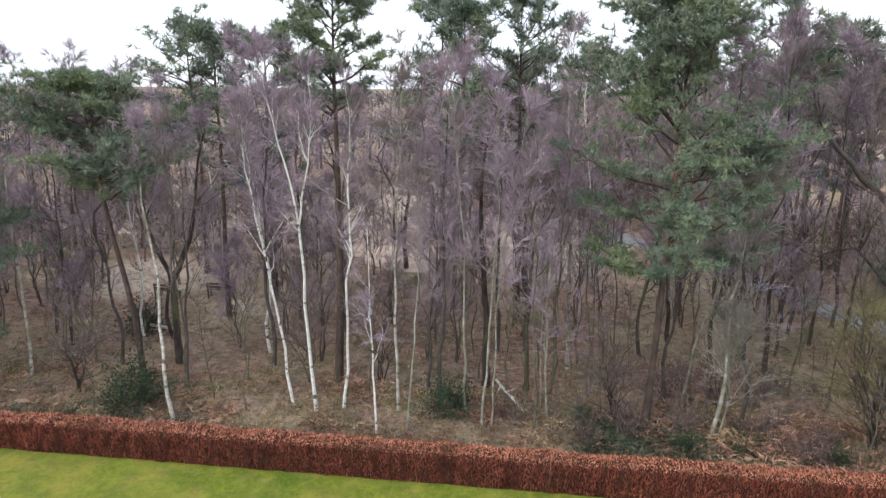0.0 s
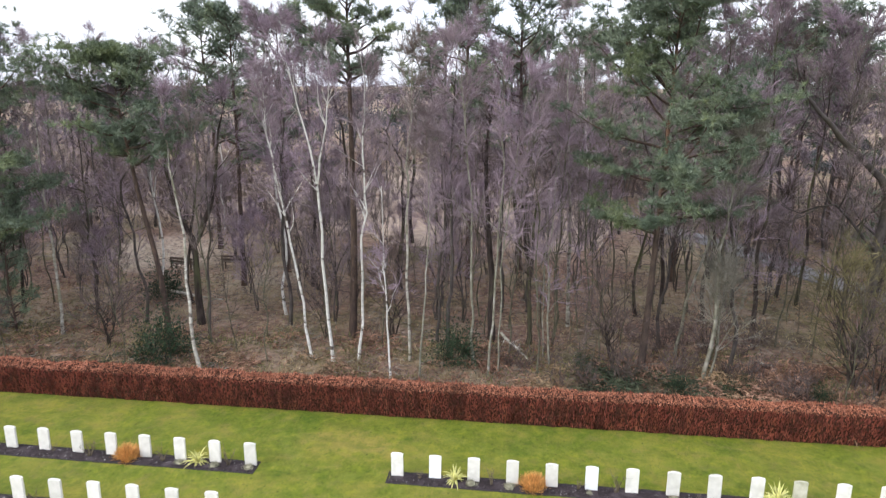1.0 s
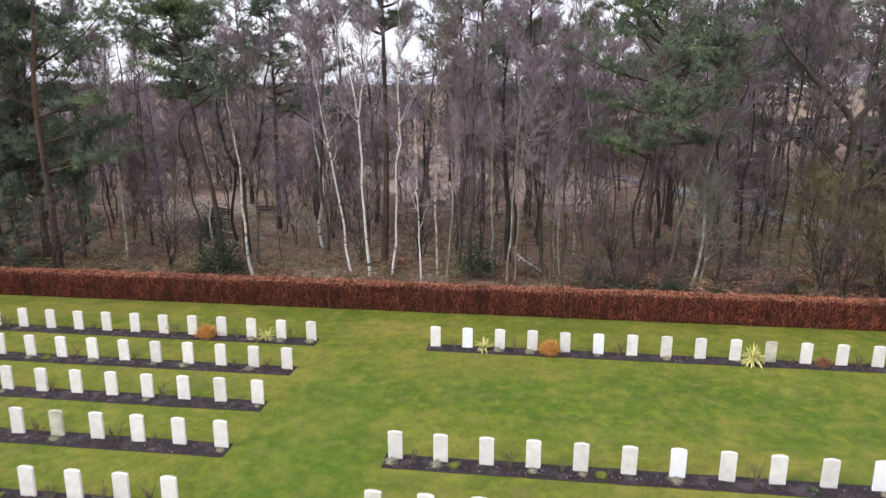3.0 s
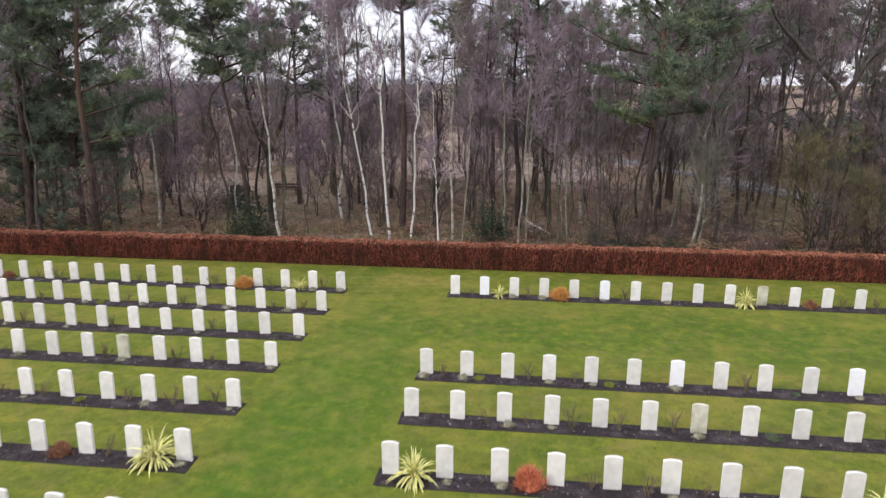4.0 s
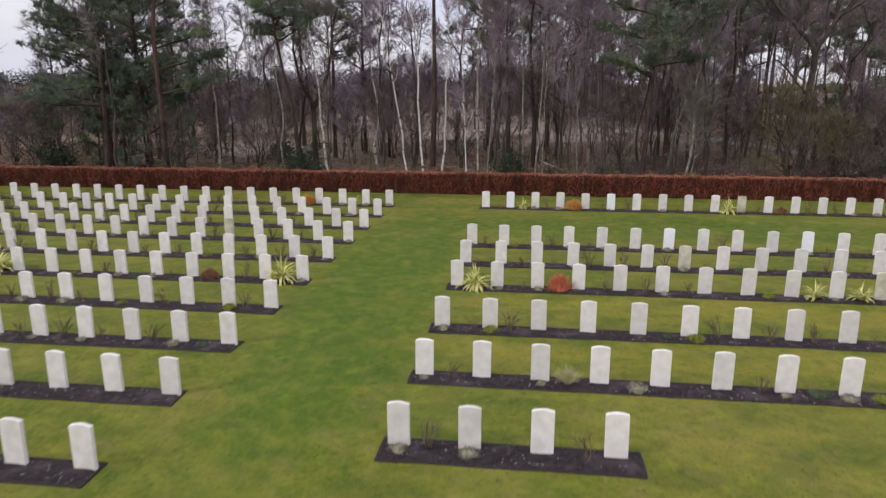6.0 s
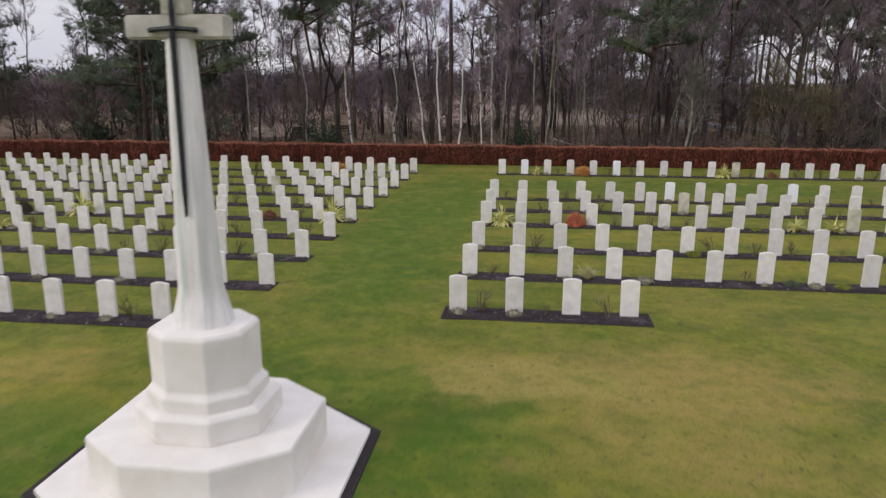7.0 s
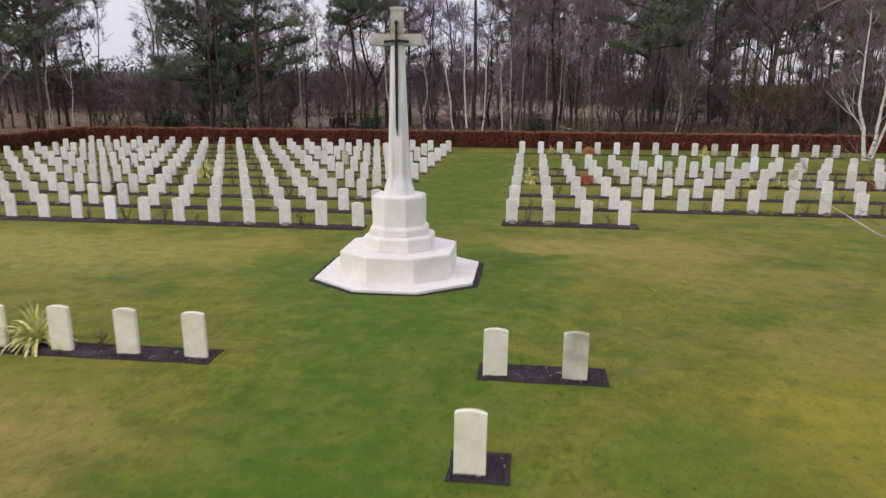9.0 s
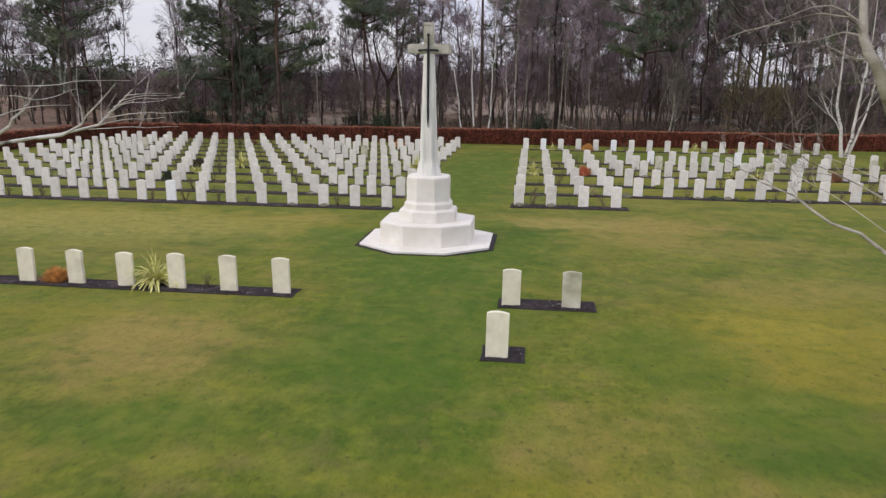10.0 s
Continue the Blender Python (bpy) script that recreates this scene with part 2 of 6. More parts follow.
CREAM = material("cream_headstone", (0.71, 0.665, 0.515), (0.82, 0.775, 0.63), 6.0, 0.75, 0.15, 90.0, spread=0.05, stain=(0.60, 0.56, 0.44), stain_scale=2.4,
                 stain_range=(0.52, 0.8), bump_dist=0.004)
NEWSTONE = material("fresh_white_headstone", (0.80, 0.81, 0.83), (0.88, 0.89, 0.91), 6.0, 0.6, 0.1, 90.0, bump_dist=0.003)
CROSS = material("portland_cross_stone", (0.72, 0.685, 0.63), (0.80, 0.77, 0.72), 3.0, 0.75, 0.12, 60.0, stain=(0.66, 0.615, 0.54), stain_scale=1.1,
                 stain_range=(0.52, 0.85), bump_dist=0.005)
LICHEN = material("weathered_cross_head", (0.36, 0.35, 0.30), (0.56, 0.53, 0.47), 5.0, 0.85, 0.3, 60.0, stain=(0.30, 0.31, 0.17), stain_scale=2.6,
                  stain_range=(0.5, 0.68), bump_dist=0.006)
SHAFT = material("streaked_shaft_stone", (0.70, 0.68, 0.65), (0.80, 0.78, 0.74), 3.0, 0.75, 0.2, 60.0, stain=(0.54, 0.54, 0.51), stain_scale=2.2,
                 stain_range=(0.5, 0.75), stretch=(3, 3, 0.35), bump_dist=0.005)
layer(SHAFT, (0.42, 0.52, 0.46), 1.6, 0.56, 0.72, 0.6, (3, 3, 0.5))
BRONZE = material("dark_bronze_sword", (0.02, 0.022, 0.024), (0.05, 0.055, 0.055), 12.0, 0.5, 0.1, 80.0)
BRONZE.node_tree.nodes["Principled BSDF"].inputs["Metallic"].default_value = 0.6
# hedge sides carry their shade in the colour
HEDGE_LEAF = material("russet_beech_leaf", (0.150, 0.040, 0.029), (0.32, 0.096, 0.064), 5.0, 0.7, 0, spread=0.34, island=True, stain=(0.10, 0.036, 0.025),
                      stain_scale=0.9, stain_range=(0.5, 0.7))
# pale trimmed tips, lightened further to stand in for skylight on the top
HEDGE_TOP = material("pale_skylit_beech_leaf", (0.27, 0.098, 0.056), (0.48, 0.21, 0.13), 5.0, 0.7, 0, spread=0.4, island=True, stain=(0.20, 0.08, 0.045),
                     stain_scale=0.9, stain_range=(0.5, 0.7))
layer(HEDGE_LEAF, (0.075, 0.022, 0.016), 2.6, 0.48, 0.66, 0.75, (1, 1, 0.22))
layer(HEDGE_LEAF, (0.36, 0.13, 0.075), 4.2, 0.52, 0.68, 0.6, (1, 1, 0.25))
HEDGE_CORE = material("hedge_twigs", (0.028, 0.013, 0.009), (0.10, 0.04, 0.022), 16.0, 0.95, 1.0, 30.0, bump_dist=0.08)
BIRCH = material("birch_bark", (0.22, 0.20, 0.165), (0.50, 0.47, 0.41), 3.0, 0.75, 0.4, 22.0, stain=(0.10, 0.08, 0.065), stain_scale=1.7,
                 stain_range=(0.56, 0.66), stretch=(1.2, 1.2, 2.2), bump_dist=0.02)
layer(BIRCH, (0.13, 0.125, 0.06), 0.7, 0.50, 0.62, 0.6)
WHITEBARK = material("white_birch_bark", (0.44, 0.42, 0.385), (0.72, 0.70, 0.66), 3.0, 0.7, 0.4, 22.0, stain=(0.10, 0.08, 0.065), stain_scale=1.9,
                     stain_range=(0.58, 0.66), stretch=(1.2, 1.2, 2.4), bump_dist=0.02)
BARK = material("dark_bark", (0.024, 0.018, 0.016), (0.076, 0.058, 0.050), 4.0, 0.95, 0.9, 14.0, stain=(0.10, 0.105, 0.05), stain_scale=0.8,
                stain_range=(0.52, 0.7), stretch=(2, 2, 0.5), bump_dist=0.04)
GREENBARK = material("algae_bark", (0.050, 0.048, 0.033), (0.15, 0.142, 0.095), 4.0, 0.95, 0.7, 14.0, stain=(0.10, 0.08, 0.06), stain_scale=0.9,
                     stain_range=(0.5, 0.7), stretch=(2, 2, 0.6), bump_dist=0.03)
GREYBARK = material("grey_birch_bark", (0.038, 0.031, 0.029), (0.108, 0.092, 0.086), 3.0, 0.9, 0.6, 18.0, stain=(0.07, 0.06, 0.045), stain_scale=0.8,
                    stain_range=(0.48, 0.66), stretch=(1.5, 1.5, 0.8), bump_dist=0.02)
PINEBARK = material("pine_bark", (0.042, 0.031, 0.027), (0.11, 0.075, 0.058), 4.0, 0.95, 0.9, 14.0, stain=(0.115, 0.072, 0.053), stain_scale=0.3,
                    stain_range=(0.56, 0.68), stretch=(2, 2, 0.6), bump_dist=0.04)
TWIG = material("purple_birch_twigs", (0.19, 0.142, 0.17), (0.38, 0.29, 0.345), 0.7, 0.9, 0, spread=0.3, island=True)
DARKTWIG = material("brown_twigs", (0.060, 0.044, 0.040), (0.14, 0.105, 0.095), 0.7, 0.9, 0, spread=0.3, island=True)
BRUSH = material("brown_brushwood", (0.085, 0.062, 0.058), (0.18, 0.132, 0.124), 0.5, 0.9, 0, spread=0.35, island=True)
DUSK = material("dusky_twigs", (0.112, 0.085, 0.097), (0.23, 0.176, 0.198), 0.7, 0.9, 0, spread=0.3, island=True)
GREYTWIG = material("grey_birch_twigs", (0.145, 0.132, 0.108), (0.29, 0.265, 0.22), 0.7, 0.9, 0, spread=0.3, island=True)
PALETWIG = material("pale_twigs", (0.13, 0.115, 0.10), (0.27, 0.24, 0.205), 0.7, 0.9, 0, spread=0.3, island=True)
DULLBIRCH = material("algae_birch_bark", (0.12, 0.115, 0.085), (0.27, 0.255, 0.20), 3.0, 0.85, 0.4, 22.0, stain=(0.34, 0.32, 0.28), stain_scale=1.1,
                     stain_range=(0.55, 0.68), stretch=(1.2, 1.2, 1.6), bump_dist=0.02)
ORANGEBARK = material("orange_pine_bark", (0.045, 0.034, 0.030), (0.12, 0.085, 0.068), 4.0, 0.95, 0.9, 14.0, stretch=(2, 2, 0.6), bump_dist=0.04)


def per_tree(m, colour, amount):
    """Shifts a material towards another colour, by a different share on each object."""
    nt = m.node_tree
    b = nt.nodes["Principled BSDF"]
    source = b.inputs["Base Color"].links[0].from_socket
    info = nt.nodes.new("ShaderNodeObjectInfo")
    r = nt.nodes.new("ShaderNodeMapRange")
    r.inputs["From Min"].default_value, r.inputs["From Max"].default_value = 0.25, 0.9
    r.inputs["To Max"].default_value = amount
    nt.links.new(info.outputs["Random"], r.inputs["Value"])
    mx = nt.nodes.new("ShaderNodeMix")
    mx.data_type = "RGBA"
    nt.links.new(r.outputs["Result"], mx.inputs["Factor"])
    nt.links.new(source, mx.inputs["A"])
    mx.inputs["B"].default_value = (*colour, 1)
    nt.links.new(mx.outputs["Result"], b.inputs["Base Color"])


per_tree(TWIG, (0.19, 0.155, 0.135), 0.85)


def flake(m, low, high, z0, z1):
    """Scots pine bark: plated and dark below, thin and orange higher up the trunk."""
    nt = m.node_tree
    b = nt.nodes["Principled BSDF"]
    source = b.inputs["Base Color"].links[0].from_socket
    coord = nt.nodes.new("ShaderNodeTexCoord")
    part_z = nt.nodes.new("ShaderNodeSeparateXYZ")
    nt.links.new(coord.outputs["Object"], part_z.inputs["Vector"])
    r = nt.nodes.new("ShaderNodeMapRange")
    r.inputs["From Min"].default_value, r.inputs["From Max"].default_value = z0, z1
    nt.links.new(part_z.outputs["Z"], r.inputs["Value"])
    n = nt.nodes.new("ShaderNodeTexNoise")
    n.inputs["Scale"].default_value = 3.0
    nt.links.new(coord.outputs["Object"], n.inputs["Vector"])
    mx = nt.nodes.new("ShaderNodeMix")
    mx.data_type = "RGBA"
    nt.links.new(n.outputs["Fac"], mx.inputs["Factor"])
    mx.inputs["A"].default_value, mx.inputs["B"].default_value = (*low, 1), (*high, 1)
    top = nt.nodes.new("ShaderNodeMix")
    top.data_type = "RGBA"
    nt.links.new(r.outputs["Result"], top.inputs["Factor"])
    nt.links.new(source, top.inputs["A"])
    nt.links.new(mx.outputs["Result"], top.inputs["B"])
    nt.links.new(top.outputs["Result"], b.inputs["Base Color"])


flake(ORANGEBARK, (0.10, 0.060, 0.046), (0.22, 0.12, 0.082), 6.5, 9.5)
NEEDLE = material("pine_needles", (0.074, 0.102, 0.072), (0.178, 0.21, 0.148), 0.7, 0.75, 0, spread=0.4, island=True, stain=(0.19, 0.225, 0.115), stain_scale=0.5)
OLIVE = material("olive_shrub_twigs", (0.095, 0.083, 0.040), (0.20, 0.172, 0.088), 0.9, 0.9, 0, spread=0.3, island=True)
HOLLY = material("evergreen_shrub_leaf", (0.012, 0.026, 0.012), (0.04, 0.065, 0.03), 2.0, 0.5, 0, spread=0.4, island=True)
BRACKEN = material("dead_bracken", (0.11, 0.060, 0.042), (0.36, 0.21, 0.145), 1.2, 0.9, 0, spread=0.6, island=True, stain=(0.26, 0.20, 0.11), stain_scale=0.3)
BRAMBLE = material("bramble_leaf", (0.025, 0.034, 0.02), (0.085, 0.10, 0.06), 1.2, 0.8, 0, spread=0.4, island=True, stain=(0.10, 0.075, 0.05), stain_scale=0.6)
GREENTUFT = material("woodland_grass", (0.075, 0.085, 0.025), (0.19, 0.19, 0.075), 1.2, 0.9, 0, spread=0.35, island=True, stain=(0.22, 0.18, 0.09), stain_scale=0.5)
DRYGRASS = material("dry_tussock", (0.22, 0.17, 0.09), (0.42, 0.35, 0.20), 1.2, 0.9, 0, spread=0.3, island=True, stain=(0.14, 0.16, 0.05), stain_scale=0.4)
YELLOW = material("variegated_strap_leaf", (0.43, 0.43, 0.10), (0.76, 0.72, 0.33), 9.0, 0.5, 0, spread=0.3, island=True)
REDBUSH = material("rust_heather", (0.38, 0.11, 0.055), (0.72, 0.28, 0.16), 9.0, 0.85, 0, spread=0.35, island=True)
ORANGEBUSH = material("orange_heather", (0.36, 0.16, 0.045), (0.78, 0.44, 0.15), 9.0, 0.85, 0, spread=0.35, island=True)
BROWNBUSH = material("brown_heather", (0.18, 0.085, 0.05), (0.36, 0.18, 0.10), 9.0, 0.85, 0, spread=0.35, island=True)
LIME = material("lime_cushion", (0.12, 0.15, 0.025), (0.28, 0.30, 0.06), 9.0, 0.85, 0, spread=0.3, island=True)
MOSSY = material("grey_green_cushion", (0.055, 0.085, 0.045), (0.14, 0.17, 0.10), 9.0, 0.85, 0, spread=0.3, island=True)
STRAW = material("pale_straw_tuft", (0.32, 0.30, 0.13), (0.55, 0.51, 0.28), 9.0, 0.85, 0, spread=0.3, island=True)
TAN = material("withered_tan_cushion", (0.17, 0.165, 0.11), (0.36, 0.34, 0.25), 9.0, 0.9, 0, spread=0.3, island=True)
ROSE = material("bare_rose_stem", (0.075, 0.062, 0.04), (0.19, 0.15, 0.10), 9.0, 0.8, 0, spread=0.3, island=True)
WOOD = material("weathered_bench_wood", (0.06, 0.045, 0.036), (0.14, 0.105, 0.08), 7.0, 0.85, 0.4, 40.0, stretch=(0.4, 3, 3), bump_dist=0.01)
ASPHALT = material("path_asphalt", (0.15, 0.145, 0.15), (0.27, 0.262, 0.265), 12.0, 0.85, 0.3, 90.0, stain=(0.09, 0.08, 0.08), stain_scale=0.7, bump_dist=0.01)
FARWOOD = material("far_wood_crown", (0.055, 0.052, 0.062), (0.12, 0.11, 0.13), 0.25, 0.95, 0, spread=0.3, island=True, stain=(0.035, 0.05, 0.035), stain_scale=0.06,
                   stain_range=(0.48, 0.58))


# ---------------------------------------------------------------- mesh helpers
class Builder:
    """Collects tubes, spikes and leaves as plain vertex and face lists."""

    def __init__(self):
        self.v, self.f, self.n = [], [], 0

    def add(self, verts, faces):
        self.v.append(np.asarray(verts, float).reshape(-1, 3))
        self.f.extend(tuple(int(i) + self.n for i in face) for face in faces)
        self.n += len(self.v[-1])

    def tube(self, pts, radii, sides):
        pts = np.asarray(pts, float)
        n = len(pts)
        d = np.gradient(pts, axis=0)
        d /= np.linalg.norm(d, axis=1)[:, None] + 1e-9
        ref = np.array((1.0, 0.17, 0.05)) if abs(d[0][0]) < 0.8 else np.array((0.1, 1.0, 0.1))
        a = np.cross(d, ref)
        a /= np.linalg.norm(a, axis=1)[:, None] + 1e-9
        b = np.cross(d, a)
        th = np.arange(sides) * 2 * np.pi / sides
        ring = a[:, None, :] * np.cos(th)[None, :, None] + b[:, None, :] * np.sin(th)[None, :, None]
        v = (pts[:, None, :] + ring * np.asarray(radii, float)[:, None, None]).reshape(-1, 3)
        f = []
        for i in range(n - 1):
            for j in range(sides):
                k = (j + 1) % sides
                f.append((i * sides + j, i * sides + k, (i + 1) * sides + k, (i + 1) * sides + j))
        f.append(tuple((n - 1) * sides + j for j in range(sides)))
        self.add(v, f)

    def spikes(self, p, q, r):
        """Three-sided tapering twigs or blades from p to q."""
        p, q = np.asarray(p, float).reshape(-1, 3), np.asarray(q, float).reshape(-1, 3)
        if not len(p):
            return
        r = np.broadcast_to(np.asarray(r, float), (len(p),))[:, None]
        d = q - p
        d /= np.linalg.norm(d, axis=1)[:, None] + 1e-9
        ref = np.where(np.abs(d[:, 2:3]) < 0.8, np.array([[0, 0, 1.0]]), np.array([[1.0, 0, 0]]))
        a = np.cross(d, ref)
        a /= np.linalg.norm(a, axis=1)[:, None] + 1e-9
        b = np.cross(d, a)
        v = np.stack([p + a * r, p + (-0.5 * a + 0.87 * b) * r, p + (-0.5 * a - 0.87 * b) * r, q], 1).reshape(-1, 3)
        f = []
        for i in range(len(p)):
            o = 4 * i
            f += [(o, o + 1, o + 3), (o + 1, o + 2, o + 3), (o + 2, o, o + 3)]
        self.add(v, f)

    def slivers(self, p, q, w):
        """Single narrow triangles, half width w at p and pointed at q: fine twigs and needles."""
        p, q = np.asarray(p, float).reshape(-1, 3), np.asarray(q, float).reshape(-1, 3)
        if not len(p):
            return
        w = np.broadcast_to(np.asarray(w, float), (len(p),))[:, None]
        a = np.cross(q - p, np.random.default_rng(len(p)).normal(size=p.shape))
        a *= w / (np.linalg.norm(a, axis=1)[:, None] + 1e-9)
        o = np.arange(len(p)) * 3
        self.add(np.stack([p + a, p - a, q], 1).reshape(-1, 3), np.stack([o, o + 1, o + 2], 1).tolist())

    def blades(self, p, q, w):
        """Folded leaves: two triangles each, bent along the middle, from p to q with half width w."""
        p, q = np.asarray(p, float).reshape(-1, 3), np.asarray(q, float).reshape(-1, 3)
        d = q - p
        L = np.linalg.norm(d, axis=1)[:, None] + 1e-9
        d = d / L
        ref = np.random.default_rng(len(p)).normal(size=p.shape)
        a = np.cross(d, ref)
        a /= np.linalg.norm(a, axis=1)[:, None] + 1e-9
        b = np.cross(d, a)
        w = np.broadcast_to(np.asarray(w, float), (len(p),))[:, None]
        mid = (p + q) / 2
        v = np.stack([p, mid + a * w + b * w * 0.3, q, mid - a * w + b * w * 0.3], 1).reshape(-1, 3)
        f = []
        for i in range(len(p)):
            o = 4 * i
            f += [(o, o + 1, o + 2), (o, o + 2, o + 3)]
        self.add(v, f)

    def mesh(self, name, mat, smooth=False):
        me = bpy.data.meshes.new(name)
        me.from_pydata(np.concatenate(self.v).tolist(), [], self.f)
        me.materials.append(mat)
        if smooth:
            me.polygons.foreach_set("use_smooth", [True] * len(me.polygons))
        me.update()
        return me


def from_bm(name, bm, mat, smooth=False):
    me = bpy.data.meshes.new(name)
    bm.to_mesh(me)
    bm.free()
    me.materials.append(mat)
    if smooth:
        me.polygons.foreach_set("use_smooth", [True] * len(me.polygons))
    return me


def part(name, me, parent, label="", m=None):
    ob = new(name, me)
    ob.parent = parent
    if m is not None:
        ob.matrix_basis = m
    return tagged(ob, label) if label else ob


def smoothstep(a, b, v):
    t = min(1.0, max(0.0, (v - a) / (b - a)))
    return t * t * (3 - 2 * t)


def ground_z(x, y):
    """Height of the land outside the lawn."""
    z = -0.06
    z += 0.45 * smoothstep(9.6, 14, y) + 0.55 * smoothstep(16, 40, y)
    z += (1 - 0.8 * smoothstep(0.02, 0.22, x / max(y, 1.0))) * (1.4 * smoothstep(30, 95, y) + 1.0 * smoothstep(110, 260, y))
    z += 0.9 * smoothstep(28, 44, y) * math.exp(-((x + 2) / 16.0) ** 2)
    z -= 0.65 * math.exp(-((x + 17) / 8.0) ** 2 - ((y - 27.5) / 6.0) ** 2)
    if y > 10.5:
        k = smoothstep(10.5, 16, y)
        z += k * (0.30 * (noise.noise(Vector((x * 0.11, y * 0.11, 0.3)))) + 0.12 * noise.noise(Vector((x * 0.45, y * 0.45, 2.1))))
    return z


# ---------------------------------------------------------------- setting
def axis(stops):
    """Coordinates from (start, end, step) stretches."""
    out = []
    for a, b, s in stops:
        n = max(1, int(round((b - a) / s)))
        out += [a + (b - a) * i / n for i in range(n)]
    return out + [stops[-1][1]]


def sheet(name, xs, ys, zf, mat):
    verts = [(x, y, zf(x, y)) for y in ys for x in xs]
    w = len(xs)
    faces = [(j * w + i, j * w + i + 1, (j + 1) * w + i + 1, (j + 1) * w + i) for j in range(len(ys) - 1) for i in range(w - 1)]
    me = bpy.data.meshes.new(name)
    me.from_pydata(verts, [], faces)
    me.materials.append(mat)
    me.polygons.foreach_set("use_smooth", [True] * len(me.polygons))
    return new(name, me)


XS = axis([(-1800, -300, 250), (-300, -70, 23), (-70, 70, 1.0), (70, 300, 23), (300, 1800, 250)])
YS = axis([(-1800, -300, 250), (-300, -60, 24), (-60, 8, 8.5), (8, 70, 1.0), (70, 300, 10), (300, 1800, 250)])
ground = tagged(sheet("ground", XS, YS, ground_z, FLOOR), "brown leaf-littered woodland floor rising behind the hedge", "ground", kind="structure")
heath = tagged(sheet("ground_heath", axis([(-56, 19, 1.0)]), axis([(28, 74, 1.0)]),
                     lambda x, y: ground_z(x, y) - 0.16 + 0.30 * smoothstep(28, 36, y - 0.25 * max(0.0, -x - 4)) * (1 - smoothstep(8, 18, x)) * smoothstep(-56, -46, x) * (1 - smoothstep(58, 74, y))
                     + 0.34 * min(0.0, noise.noise(Vector((x * 0.13, y * 0.13, 5))) + 0.5 * noise.noise(Vector((x * 0.4, y * 0.4, 8)))), HEATH),
               "pale dry heath grass beyond the trees", "grass", kind="structure")


def lawn_z(x, y):
    return 0.012 * noise.noise(Vector((x * 0.3, y * 0.3, 0))) + 0.005 * noise.noise(Vector((x * 1.7, y * 1.7, 4)))


lawn = tagged(sheet("ground_lawn", axis([(-33.6, 40, 0.55)]), axis([(-75, -46, 3.0), (-46, 9.6, 0.55)]), lawn_z, GRASS),
              "mown green lawn with yellowed and mossy patches", "lawn", kind="structure")


PATH_LINE = [(46, 16.5), (36, 19.0), (28.5, 21.8), (24.4, 24.6), (21.8, 28.0), (20.2, 32.0), (18.0, 36.0), (14.0, 41.0), (9, 48)]


def make_path():
    """Asphalt footpath that winds through the wood."""
    line = [Vector((x, y, 0)) for x, y in PATH_LINE]
    pts = []
    for i in range(len(line) - 1):
        for k in range(6):
            t = k / 6
            a, b = line[max(0, i - 1)], line[min(len(line) - 1, i + 2)]
            p, q = line[i], line[i + 1]
            pts.append(0.5 * ((2 * p) + (q - a) * t + (2 * a - 5 * p + 4 * q - b) * t * t + (3 * p - a - 3 * q + b) * t ** 3))
    verts, faces = [], []
    for i, p in enumerate(pts):
        d = (pts[min(i + 1, len(pts) - 1)] - pts[max(i - 1, 0)]).normalized()
        s = Vector((-d.y, d.x, 0))
        zc = max(ground_z(p.x, p.y), ground_z(p.x + s.x, p.y + s.y), ground_z(p.x - s.x, p.y - s.y)) + 0.05
        for o, dz in ((-1.25, -0.3), (-1.1, 0.0), (0, 0.03), (1.1, 0.0), (1.25, -0.3)):
            verts.append((p.x + s.x * o, p.y + s.y * o, zc + dz))
    for i in range(len(pts) - 1):
        for j in range(4):
            faces.append((i * 5 + j, i * 5 + j + 1, i * 5 + 6 + j, i * 5 + 5 + j))
    me = bpy.data.meshes.new("path")
    me.from_pydata(verts, [], faces)
    me.materials.append(ASPHALT)
    return tagged(new("path", me), "grey asphalt footpath winding through the wood", "path", kind="structure")


make_path()


